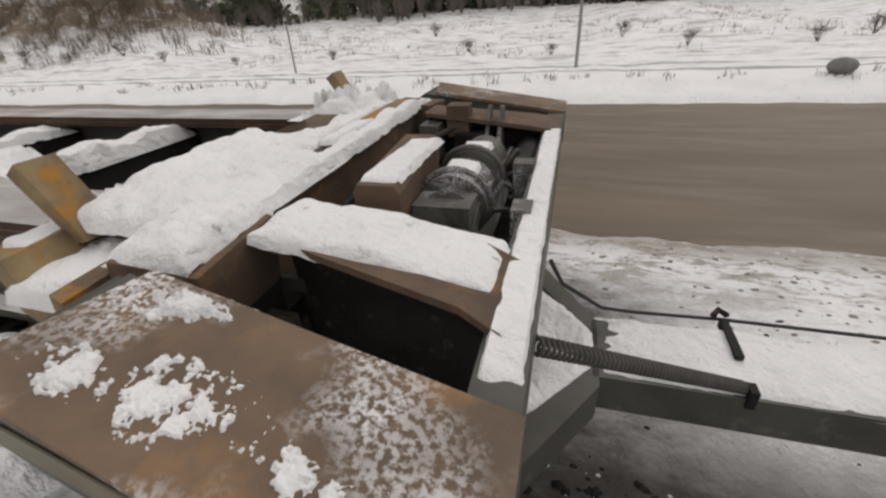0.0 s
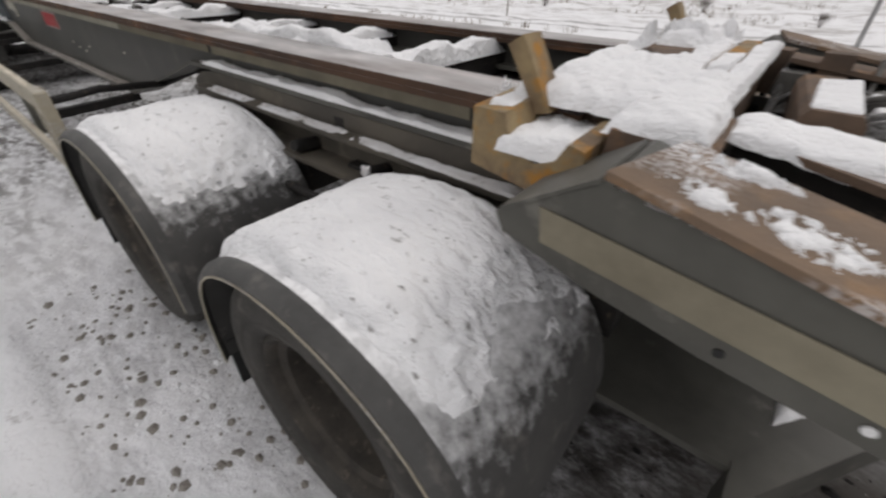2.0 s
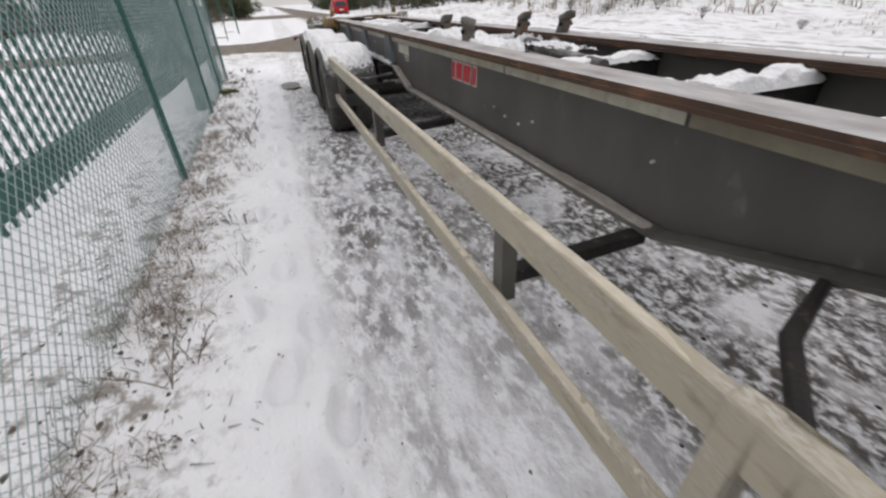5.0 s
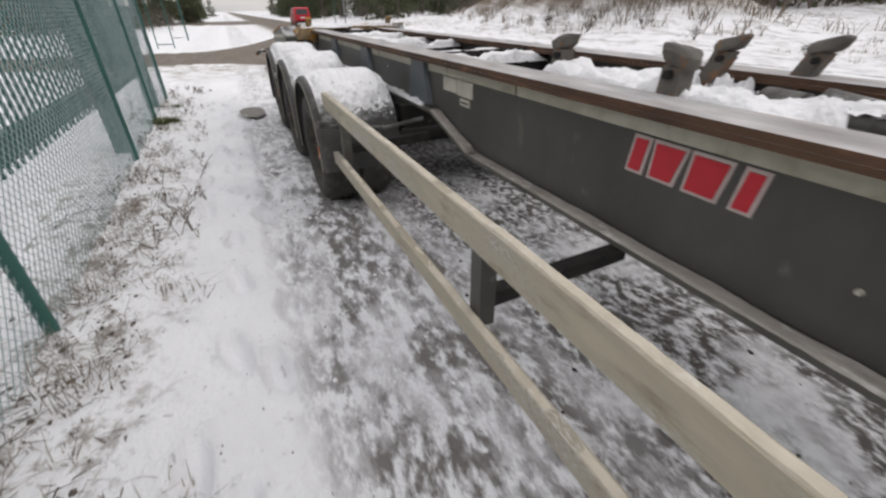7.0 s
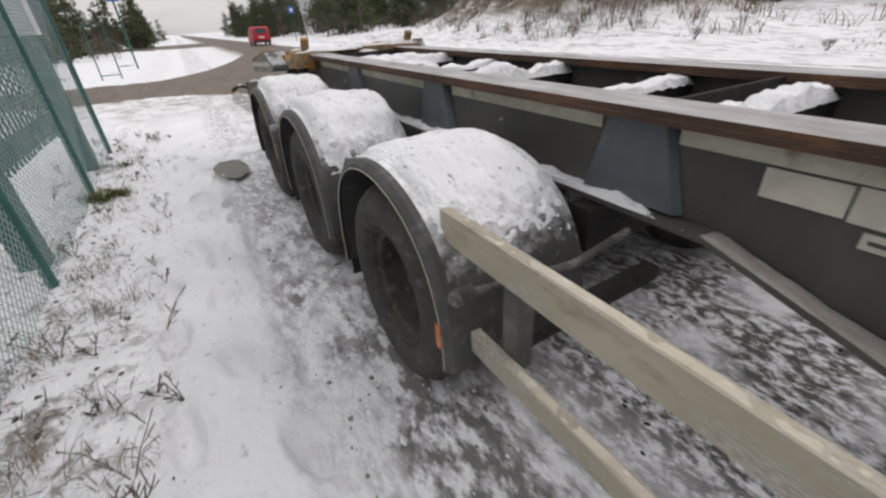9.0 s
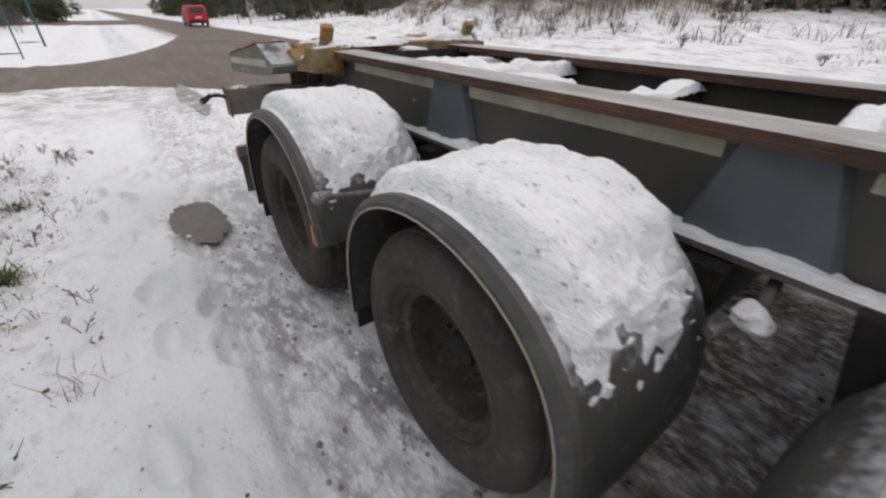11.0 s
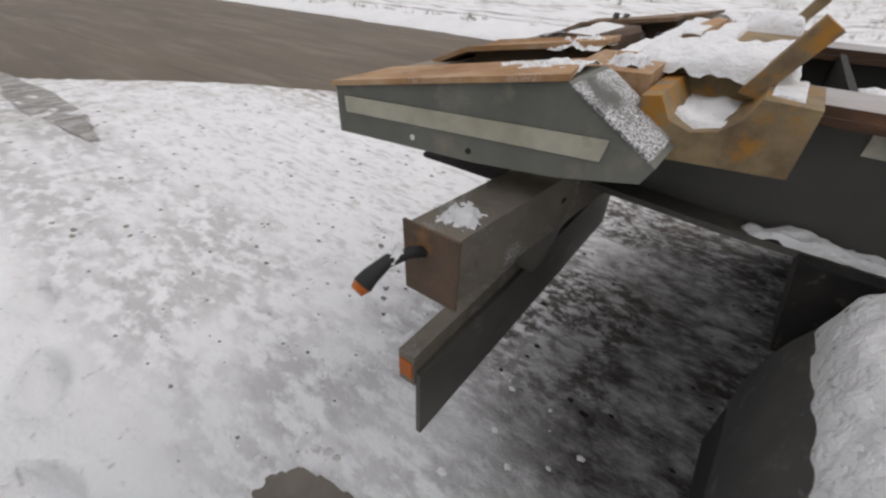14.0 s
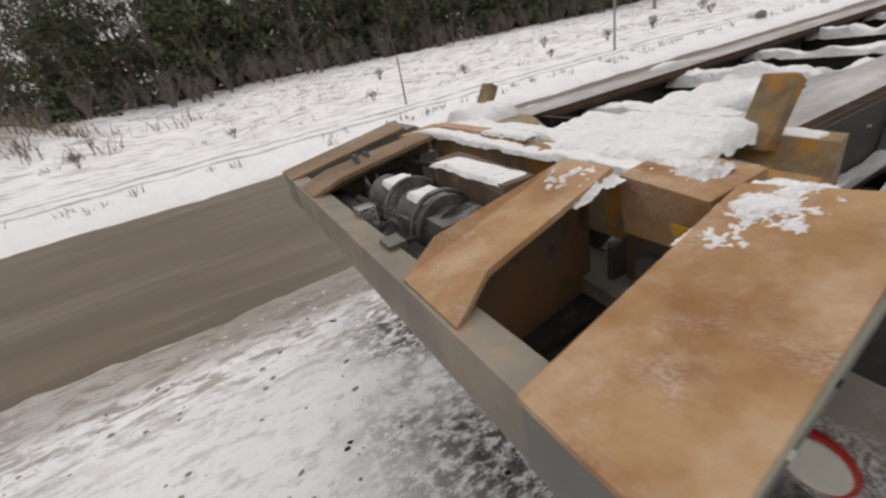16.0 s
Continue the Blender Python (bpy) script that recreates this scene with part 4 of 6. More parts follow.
AXLES = ((-1.19, -0.185, 0.385), (-2.60, -0.17, 0.388), (-9.46, -0.20, 0.35), (-10.885, -0.205, 0.35), (-12.34, -0.20, 0.35))
wheel0 = build_wheel()
for k, (ax, oy, HUB_Z) in enumerate(AXLES):
    base = origin_of(trailer)
    m = Matrix.Translation(Vector((ax, oy, HUB_Z)) - base)
    if k == 0:
        wheel0.matrix_basis = m
    else:
        copy_thing(wheel0, m)
    copy_thing(wheel0, Matrix.Translation(Vector((ax, mirror_y(oy), HUB_Z)) - base) @ Matrix.Rotation(math.pi, 4, "Z"))
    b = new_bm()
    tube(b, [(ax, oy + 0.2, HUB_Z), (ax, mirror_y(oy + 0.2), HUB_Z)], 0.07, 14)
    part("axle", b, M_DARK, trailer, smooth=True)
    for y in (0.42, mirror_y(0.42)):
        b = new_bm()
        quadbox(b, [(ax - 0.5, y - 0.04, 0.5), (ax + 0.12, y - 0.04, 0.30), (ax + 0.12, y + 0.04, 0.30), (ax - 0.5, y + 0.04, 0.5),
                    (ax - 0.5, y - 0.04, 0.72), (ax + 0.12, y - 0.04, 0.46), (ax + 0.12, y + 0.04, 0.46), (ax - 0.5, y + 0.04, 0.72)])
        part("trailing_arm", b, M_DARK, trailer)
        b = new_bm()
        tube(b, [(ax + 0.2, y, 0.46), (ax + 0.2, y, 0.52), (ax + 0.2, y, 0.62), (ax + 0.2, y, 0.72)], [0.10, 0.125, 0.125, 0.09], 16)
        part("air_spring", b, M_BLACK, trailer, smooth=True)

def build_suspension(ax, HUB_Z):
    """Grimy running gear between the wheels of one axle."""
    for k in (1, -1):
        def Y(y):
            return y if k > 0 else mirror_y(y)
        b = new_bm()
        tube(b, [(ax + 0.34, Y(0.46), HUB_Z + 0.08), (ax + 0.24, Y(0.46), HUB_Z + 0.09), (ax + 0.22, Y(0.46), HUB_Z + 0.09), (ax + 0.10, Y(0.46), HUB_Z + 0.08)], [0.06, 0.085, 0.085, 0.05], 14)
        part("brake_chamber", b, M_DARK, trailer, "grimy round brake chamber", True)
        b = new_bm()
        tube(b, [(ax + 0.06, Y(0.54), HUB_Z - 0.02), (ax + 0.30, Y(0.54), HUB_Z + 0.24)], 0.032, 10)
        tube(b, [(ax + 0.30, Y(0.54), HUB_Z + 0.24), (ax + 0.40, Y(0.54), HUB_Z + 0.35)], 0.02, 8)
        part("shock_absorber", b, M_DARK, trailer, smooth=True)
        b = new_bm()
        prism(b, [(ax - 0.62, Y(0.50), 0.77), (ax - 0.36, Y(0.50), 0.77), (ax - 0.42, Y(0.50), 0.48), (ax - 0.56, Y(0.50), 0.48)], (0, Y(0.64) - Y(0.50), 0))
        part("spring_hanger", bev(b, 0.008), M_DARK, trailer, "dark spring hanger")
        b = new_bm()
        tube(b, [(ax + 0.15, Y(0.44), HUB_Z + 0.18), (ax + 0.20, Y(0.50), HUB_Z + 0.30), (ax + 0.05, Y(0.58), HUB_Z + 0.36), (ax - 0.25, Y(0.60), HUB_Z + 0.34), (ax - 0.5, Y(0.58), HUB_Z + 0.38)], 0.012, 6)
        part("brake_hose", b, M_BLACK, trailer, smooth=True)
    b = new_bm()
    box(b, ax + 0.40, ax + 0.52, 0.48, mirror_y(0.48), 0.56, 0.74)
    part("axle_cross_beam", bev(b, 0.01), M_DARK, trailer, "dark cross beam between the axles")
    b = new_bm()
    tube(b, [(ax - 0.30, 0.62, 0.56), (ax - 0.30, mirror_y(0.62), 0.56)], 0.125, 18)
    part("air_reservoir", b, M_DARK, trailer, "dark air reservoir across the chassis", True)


for ax_, oy_, hz_ in AXLES:
    build_suspension(ax_, hz_)

FR = 0.575          # mudguard radius


RISE = [1.0, 1.0]   # how high the arch stands over the axle, and its size


def set_arch(ax):
    RISE[:] = (0.90, 0.955) if ax > -2 else (0.835, 1.02) if ax > -5 else (1.01, 1.02)


def guard_point(a, r):
    """A squarish mudguard arch: angle a from the front, over the top, to the back."""
    c, s = math.cos(a), math.sin(a)
    r *= RISE[1]
    k = (abs(c) ** 3.0 + abs(s) ** 3.0) ** (-1 / 3.0)
    return r * c * (0.55 + 0.45 * k), r * s * (0.75 + 0.25 * k) * RISE[0]


def build_mudguard(ax, oy, HUB_Z):
    set_arch(ax)
    s = 1 if oy < CY else -1
    y0, y1 = oy - s * 0.02, oy + s * 0.62
    bm = new_bm()
    N = 26
    A0 = 6 if ax < -12 else -4 if -10 < ax < -5 else -12
    rows = []
    for i in range(N + 1):
        a = radians(A0 + (192 - A0) * i / N)
        ring = []
        for r, y in ((FR - 0.035, y0), (FR - 0.02, y0), (FR, y0 + s * 0.022), (FR + 0.001, y0 + s * 0.05), (FR + 0.006, (y0 + y1) / 2), (FR, y1), (FR - 0.012, y1), (FR - 0.012, y0 + s * 0.022)):
            px, pz = guard_point(a, r)
            ring.append(bm.verts.new((ax + px, y, HUB_Z + pz)))
        rows.append(ring)
    for A, B in zip(rows, rows[1:]):
        for j in range(8):
            bm.faces.new((A[j], A[(j + 1) % 8], B[(j + 1) % 8], B[j]))
    bm.faces.new(rows[0])
    bm.faces.new(rows[-1][::-1])
    g = part("mudguard", bm, M_FENDER, trailer, "dusty black plastic mudguard", True)
    g.data.materials.append(M_GUARDEDGE)
    for q in g.data.polygons[:N * 8]:
        q.material_index = 1 if q.index % 8 in (0, 1, 2) else 0
    # pale worn rim of the arch
    e = new_bm()
    pts = []
    for i in range(N + 1):
        px, pz = guard_point(radians(A0 + (192 - A0) * i / N), FR - 0.036)
        pts.append((ax + px, y0 - s * 0.001, HUB_Z + pz))
    tube(e, pts, 0.0035, 6)
    part("arch_edge", e, M_ALU, g, "pale worn arch edge", True)
    f = new_bm()
    px, pz = guard_point(radians(190), FR)
    box(f, ax + px - 0.008, ax + px + 0.008, min(y0, y1) + 0.03, max(y0, y1) - 0.03, 0.12, HUB_Z + pz + 0.05)
    part("mud_flap", f, M_BLACK, g, "black rubber flap")
    if ax > -5:
        return
    if -11.5 < ax < -10:
        # the middle one has a bare stay, caked with snow
        b = new_bm()
        tube(b, [(ax + 0.58, oy + s * 0.52, HUB_Z + 0.30), (ax + 0.64, oy + s * 0.66, HUB_Z + 0.32), (ax + 0.62, 0.62 if s > 0 else mirror_y(0.62), HUB_Z + 0.36)], 0.02, 8)
        st = part("support_bar", b, M_MECH, g, smooth=True)
        b = new_bm()
        bmesh.ops.create_icosphere(b, subdivisions=3, radius=0.05)
        for v in b.verts:
            v.co *= 1 + 0.7 * nz(v.co.x + ax, v.co.y, v.co.z, 22)
            v.co.z *= 0.7
        bmesh.ops.translate(b, verts=b.verts, vec=(ax + 0.64, oy + s * 0.62, HUB_Z + 0.345))
        part("snow_cap", b, M_SNOW_DIRTY, st, "caked lump of snow", True)
        return
    b = new_bm()
    tube(b, [(ax + 0.63, oy + s * 0.02, HUB_Z + 0.33), (ax + 0.62, oy + s * 0.5, HUB_Z + 0.265), (ax + 0.60, 0.62 if s > 0 else mirror_y(0.62), HUB_Z + 0.30)], 0.015, 8)
    part("support_bar", b, M_MECH, g, smooth=True)
    b = new_bm()
    tube(b, [(ax + 0.63, oy + s * 0.05, HUB_Z + 0.335), (ax + 0.65, oy - s * 0.02, HUB_Z + 0.345)], [0.022, 0.029], 14)
    lp = part("marker_lamp", b, M_MECH, g, "round marker lamp", True)
    b = new_bm()
    tube(b, [(ax + 0.65, oy - s * 0.02, HUB_Z + 0.345), (ax + 0.655, oy - s * 0.036, HUB_Z + 0.347)], [0.026, 0.018], 14)
    part("lens", b, M_MECH, lp, "frosted lens", True)
    b = new_bm()
    px, pz = guard_point(radians(14), FR - 0.02)
    box(b, ax + px - 0.045, ax + px - 0.012, min(oy - s * 0.026, oy - s * 0.021), max(oy - s * 0.026, oy - s * 0.021), HUB_Z + pz - 0.08, HUB_Z + pz + 0.02)
    part("reflector", b, M_LAMP, g, "amber reflector")


for ax, oy, hz in AXLES:
    for o in (oy, mirror_y(oy)):
        build_mudguard(ax, o, hz)


def fender_snow(ax, oy, HUB_Z, k):
    set_arch(ax)
    s = 1 if oy < CY else -1
    spread = ((37, 150), (30, 150), (30, 140), (18, 150), (20, 151))[k]

    def f(u, v):
        a = radians(spread[0] + (spread[1] - spread[0]) * u)
        px, pz = guard_point(a, FR + 0.002)
        return (ax + px, oy + s * (0.05 + 0.56 * v), HUB_Z + pz), (math.cos(a) * 0.6, 0, 1)
    snow_sheet("snow_cover", f, 84, 60, (0.055, 0.045, 0.055, 0.105, 0.11)[k], "smooth white snow lying on the mudguard, thinning to dust", seed=ax * 3.1, rough=0.55, cover=0.14, ragged=(0.75, 0.9, 0.95, 0.9, 0.6)[k], fine=6.0, material=M_FSNOW)


for k, (ax, oy, hz) in enumerate(AXLES):
    fender_snow(ax, oy, hz, k)
    fender_snow(ax, mirror_y(oy), hz, k)


# ---- side guard
def build_side_guard(s):
    def Y(y):
        return y if s > 0 else mirror_y(y)
    y0, y1 = sorted((Y(-0.125), Y(-0.085)))
    g = new_bm()
    box(g, -9.05, -3.66, y0, y1, 0.765, 0.875)
    rail = part("side_guard_rail", bev(g, 0.008), M_ALU, trailer, "pale beige aluminium side guard rail")
    g = new_bm()
    box(g, -9.05, -3.66, y0, y1, 0.39, 0.47)
    part("side_guard_rail", bev(g, 0.008), M_ALU, trailer, "pale beige aluminium side guard rail")
    g = new_bm()
    ya, yb = sorted((Y(-0.135), Y(-0.075)))
    box(g, -3.66, -3.595, ya, yb, 0.40, 0.885)
    box(g, -3.525, -3.46, ya, yb, 0.40, 0.885)
    box(g, -3.595, -3.525, ya, yb, 0.76, 0.885)
    box(g, -3.595, -3.525, ya, yb, 0.40, 0.53)
    bmesh.ops.remove_doubles(g, verts=g.verts, dist=0.0005)
    part("guard_end_panel", bev(g, 0.006, 1), M_ALU, trailer, "beige rounded guard end panel")
    for x in (-4.55, -6.72, -8.72):
        g = new_bm()
        box(g, x - 0.035, x + 0.035, *sorted((Y(-0.083), Y(-0.02))), 0.42, 0.80)
        pst = part("guard_post", bev(g, 0.006), M_GREY, trailer, "grey guard post")
        a = new_bm()
        quadbox(a, [(x - 0.03, Y(-0.02), 0.49), (x + 0.03, Y(-0.02), 0.49), (x + 0.03, Y(0.60), 0.52), (x - 0.03, Y(0.60), 0.52), (x - 0.03, Y(-0.02), 0.55), (x + 0.03, Y(-0.02), 0.55), (x + 0.03, Y(0.60), 0.575), (x - 0.03, Y(0.60), 0.575)])
        part("guard_arm", a, M_DARK, pst)
    # marker lamps on short stalks
    for x, z in ((-3.22, 0.70),):
        l_ = new_bm()
        tube(l_, [(x, Y(0.55), z + 0.04), (x, Y(0.20), z + 0.01), (x, Y(0.04), z), (x, Y(0.02), z), (x, Y(-0.09), z)], [0.007, 0.007, 0.007, 0.022, 0.03], 12)
        mk = part("marker_lamp", l_, M_BLACK, trailer, "small marker lamp on a stalk", True)
        l_ = new_bm()
        tube(l_, [(x, Y(-0.09), z), (x, Y(-0.112), z)], 0.027, 12)
        part("lens", l_, M_LENS, mk, "red lens", True)


build_side_guard(1)
build_side_guard(-1)
# bent brace from the guard end up to the beam
b = new_bm()
tube(b, [(-3.55, -0.07, 0.82), (-3.75, 0.2, 0.80), (-3.9, 0.6, 0.74), (-3.6, 0.72, 0.85), (-3.3, 0.72, 0.86)], 0.022, 8)
part("brace_bar", b, M_DARK, trailer, "bent dark brace bar", True)

# ---- the front turning bogie
for k in (1, -1):
    def Y(y):
        return y if k > 0 else mirror_y(y)
    b = new_bm()
    prism(b, [(-0.55, Y(0.552), 0.70), (-0.55, Y(0.552), 0.955), (-2.95, Y(0.552), 0.955), (-3.10, Y(0.552), 0.935), (-3.20, Y(0.552), 0.88), (-3.24, Y(0.552), 0.80), (-3.24, Y(0.552), 0.70)], (0, Y(0.57) - Y(0.552), 0))
    f = part("bogie_beam", b, M_BOGIE, trailer, "mud-filmed grey bogie side beam")
    b = new_bm()
    box(b, -3.05, -0.55, *sorted((Y(0.475), Y(0.551))), 0.868, 0.884)
    part("bogie_flange", bev(b, 0.004, 1), M_BOGIE, f, "frosted ledge along the bogie beam")
    b = new_bm()
    box(b, -3.10, -0.55, *sorted((Y(0.43), Y(0.57))), 0.735, 0.755)
    part("bogie_flange", bev(b, 0.004, 1), M_BOGIE, f)
    # brackets that carry the mudguards, snow-capped at the tip
    for x in (-1.63, -2.08, -2.95):
        b = new_bm()
        tube(b, [(x, Y(0.56), 0.775), (x, Y(0.47), 0.785), (x + 0.01, Y(0.43), 0.80)], [0.03, 0.03, 0.022], 10)
        br = part("guard_bracket", b, M_DARK, trailer, "grimy bracket behind a mudguard", True)
        if x < -1.7:
            continue
        b = new_bm()
        bmesh.ops.create_icosphere(b, subdivisions=3, radius=0.021)
        for v in b.verts:
            v.co *= 1 + 0.9 * nz(v.co.x + x, v.co.y, v.co.z, 42)
        bmesh.ops.translate(b, verts=b.verts, vec=(x + 0.01, Y(0.44), 0.812))
        part("snow_cap", b, M_SNOW_DIRTY, br, "lump of snow", True)
    b = new_bm()
    tube(b, [(-0.7, Y(0.36), 0.60), (-1.6, Y(0.36), 0.66), (-2.4, Y(0.38), 0.62), (-3.1, Y(0.40), 0.66)], 0.02, 8)
    part("air_pipe", b, M_DARK, f, smooth=True)
b = revolve_y(new_bm(), [(0.50, 0.88), (0.62, 0.88), (0.62, 0.925), (0.50, 0.925)], 48)
bmesh.ops.rotate(b, verts=b.verts, cent=(0, 0, 0), matrix=Matrix.Rotation(radians(90), 3, "X"))
bmesh.ops.translate(b, verts=b.verts, vec=(-1.9, CY, 0))
part("turntable_ring", b, M_DARK, trailer, smooth=True)

# drawbar
b = new_bm()
quadbox(b, [(0.15, 1.04, 0.28), (3.2, 1.08, 0.28), (3.2, 1.36, 0.28), (0.15, 1.34, 0.28), (0.15, 1.04, 0.43), (3.2, 1.08, 0.43), (3.2, 1.36, 0.43), (0.15, 1.34, 0.43)])
drawbar = part("drawbar", bev(b, 0.01), M_GREY, trailer, "dark grey drawbar beam under snow")
for s in (1, -1):
    def Y(y):
        return y if s > 0 else mirror_y(y)
    b = new_bm()
    quadbox(b, [(0.17, Y(1.0), 0.28), (0.17, Y(1.16), 0.28), (-0.30, Y(0.42), 0.28), (-0.30, Y(0.27), 0.28), (0.17, Y(1.0), 0.43), (0.17, Y(1.16), 0.43), (-0.30, Y(0.42), 0.43), (-0.30, Y(0.27), 0.43)])
    part("drawbar_leg", b, M_GREY, drawbar)
b = new_bm()
prism(b, [(-0.75, 0.40, 0.40), (-0.29, 0.40, 0.40), (0.16, 1.10, 0.40), (0.16, mirror_y(1.10), 0.40), (-0.29, mirror_y(0.40), 0.40), (-0.75, mirror_y(0.40), 0.40)], (0, 0, 0.025))
part("drawbar_deck", b, M_GREY, drawbar)
# coiled air hose from the front bar to the drawbar
b = new_bm()
p0, p1 = Vector((-0.03, 0.59, 0.945)), Vector((0.60, 1.08, 0.445))
d = (p1 - p0).normalized()
sx = d.orthogonal().normalized()
sy = d.cross(sx)
turns = 58
pts = [p0.lerp(p1, k / (turns * 8)) + (sx * math.cos(k * math.tau / 8) + sy * math.sin(k * math.tau / 8)) * 0.018 for k in range(turns * 8 + 1)]
tube(b, pts, 0.0048, 5)
part("coiled_hose", b, M_HOSE, drawbar, "dark grey coiled air hose", True)
b = new_bm()
box(b, 0.60, 0.625, 1.035, 1.08, 0.40, 0.47)
part("hose_clamp", bev(b, 0.006), M_DARK, drawbar)
b = new_bm()
tube(b, [(-0.02, 1.05, 0.86), (0.02, 1.1, 0.75), (0.18, 1.33, 0.50), (0.3, 1.38, 0.46), (0.6, 1.40, 0.46), (1.2, 1.42, 0.45), (2.6, 1.44, 0.45)], 0.007, 6)
part("cable", b, M_BLACK, drawbar, smooth=True)
b = new_bm()
box(b, 0.605, 0.63, 1.20, 1.40, 0.43, 0.468)
tube(b, [(0.58, 1.40, 0.47), (0.60, 1.42, 0.49), (0.63, 1.41, 0.475)], 0.012, 8)
part("cable_bracket", b, M_DARK, drawbar)

# ---- rear bumper beams and lamps
b = new_bm()
quadbox(b, [(-13.74, -0.11, 0.69), (-13.60, -0.11, 0.69), (-13.50, 0.9, 0.69), (-13.64, 0.9, 0.69), (-13.74, -0.11, 0.87), (-13.60, -0.11, 0.87), (-13.50, 0.9, 0.87), (-13.64, 0.9, 0.87)])
lb = part("lamp_beam", bev(b, 0.01), M_BEAMEND, trailer, "beige-grey rear lamp beam end")
b = new_bm()
quadbox(b, [(-13.748, -0.118, 0.672), (-13.592, -0.118, 0.672), (-13.592, -0.111, 0.672), (-13.755, -0.111, 0.665), (-13.755, -0.118, 0.875), (-13.59, -0.118, 0.875), (-13.59, -0.111, 0.875), (-13.755, -0.111, 0.875)])
part("end_plate", bev(b, 0.003, 1), M_BROWN, lb, "dark rubbed end plate")
b = new_bm()
tube(b, [(-13.69, -0.10, 0.80), (-13.70, -0.16, 0.825), (-13.715, -0.215, 0.825), (-13.73, -0.255, 0.80), (-13.735, -0.275, 0.785)], [0.015, 0.015, 0.016, 0.022, 0.025], 10)
part("lamp_stalk", b, M_BLACK, lb, "bent black lamp stalk", True)
b = new_bm()
tube(b, [(-13.735, -0.275, 0.785), (-13.738, -0.292, 0.776)], [0.022, 0.016], 12)
part("lens", b, M_LAMP, lb, "amber lens", True)
b = new_bm()
box(b, -13.78, -13.72, -0.125, mirror_y(-0.125), 0.28, 0.41)
for y in (0.12, 0.34):
    x = -13.74 + 0.096 * (y + 0.11)
    b3 = new_bm()
    tube(b3, [(x + 0.005, y, 0.78), (x - 0.012, y, 0.78)], 0.06, 24)
    rl = part("tail_lamp", b3, M_LENS, lb, "round red tail lamp", True)
    b3 = new_bm()
    tube(b3, [(x - 0.012, y, 0.78), (x - 0.018, y, 0.78)], 0.052, 24)
    part("lamp_face", b3, M_PLATE, rl, "pale dusty lamp face", True)
b2 = new_bm()
box(b2, -13.775, -13.725, -0.13, -0.1255, 0.31, 0.38)
bp = part("bumper", bev(b, 0.008), M_BEAMEND, trailer, "beige rear underrun bumper")
b = new_bm()
box(b, -13.718, -13.70, -0.12, 1.7, 0.03, 0.34)
part("end_reflector", b2, M_LAMP, bp, "amber end reflector")
part("bumper_flap", b, M_GREY, bp, "dark flap below the bumper")
for y in (0.52, mirror_y(0.52)):
    b = new_bm()
    quadbox(b, [(-13.72, y - 0.04, 0.40), (-13.64, y - 0.04, 0.40), (-13.64, y + 0.04, 0.40), (-13.72, y + 0.04, 0.40), (-13.62, y - 0.04, 0.96), (-13.50, y - 0.04, 0.96), (-13.50, y + 0.04, 0.96), (-13.62, y + 0.04, 0.96)])
    part("bumper_bracket", b, M_GREY, bp)

# ---- twist-lock posts in the middle of the chassis
def build_post(x, y, lean, hh=0.19):
    b = new_bm()
    quadbox(b, [(x - 0.042, y - 0.04, 1.06), (x + 0.042, y - 0.04, 1.06), (x + 0.042, y + 0.04, 1.06), (x - 0.042, y + 0.04, 1.06),
                (x - 0.04 + lean, y - 0.036, 1.10 + hh * 0.7), (x + 0.04 + lean, y - 0.036, 1.10 + hh * 0.7), (x + 0.04 + lean, y + 0.036, 1.10 + hh * 0.7), (x - 0.04 + lean, y + 0.036, 1.10 + hh * 0.7)])
    p = part("lock_post", bev(b, 0.012), M_POST, trailer, "grey rusty folding lock post")
    b = new_bm()
    bmesh.ops.create_icosphere(b, subdivisions=3, radius=1.0)
    for v in b.verts:
        q = 1 + 0.22 * nz(v.co.x + x, v.co.y + y, v.co.z, 1.6)
        sq = [math.copysign(abs(c) ** 0.6, c) for c in v.co]
        v.co = Vector((x + lean * 1.2 + (0.064 * q + 0.012 * sq[2]) * sq[0], y + 0.05 * q * sq[1], 1.10 + hh * 0.85 + 0.034 * q * sq[2] + 0.02 * sq[0] * (1 if lean else -1)))
    head = part("lock_head", b, M_POST, p, "blunt worn lock head", True)
    b = new_bm()
    tube(b, [(x + lean * 1.1, y - 0.06, 1.10 + hh * 0.55), (x + lean * 1.1, y + 0.06, 1.10 + hh * 0.55)], 0.016, 8)
    part("pivot_pin", b, M_DARK, head, smooth=True)


for x, y, lean in ((-6.80, 0.775, 0.0), (-7.57, 0.875, 0.02), (-7.12, 1.42, 0.06), (-6.87, 1.68, 0.07)):
    build_post(x, y, lean)

b = new_bm()
tube(b, [(-5.6, 1.15, 1.05), (-6.62, 1.28, 1.07)], 0.038, 14)
tube(b, [(-6.60, 1.27, 1.07), (-6.76, 1.30, 1.07)], 0.06, 14)
tube(b, [(-6.1, 1.25, 1.08), (-6.62, 1.46, 1.10)], 0.03, 12)
tube(b, [(-5.7, 1.02, 1.03), (-6.5, 1.12, 1.04)], 0.03, 12)
part("pivot_tube", b, M_MECH, trailer, "dark grey pivot tubes dusted with snow", True)
b = new_bm()
box(b, -7.68, -6.33, 0.73, 1.06, 1.02, 1.076)
part("lock_platform", bev(b, 0.006), M_DARK, trailer)
b = new_bm()
tube(b, [(-11.55, 1.17, 0.92), (-12.95, 1.17, 0.92)], 0.14, 20)
part("air_tank", b, M_DARK, trailer, "dark air tank", True)

# ---- snow on the chassis


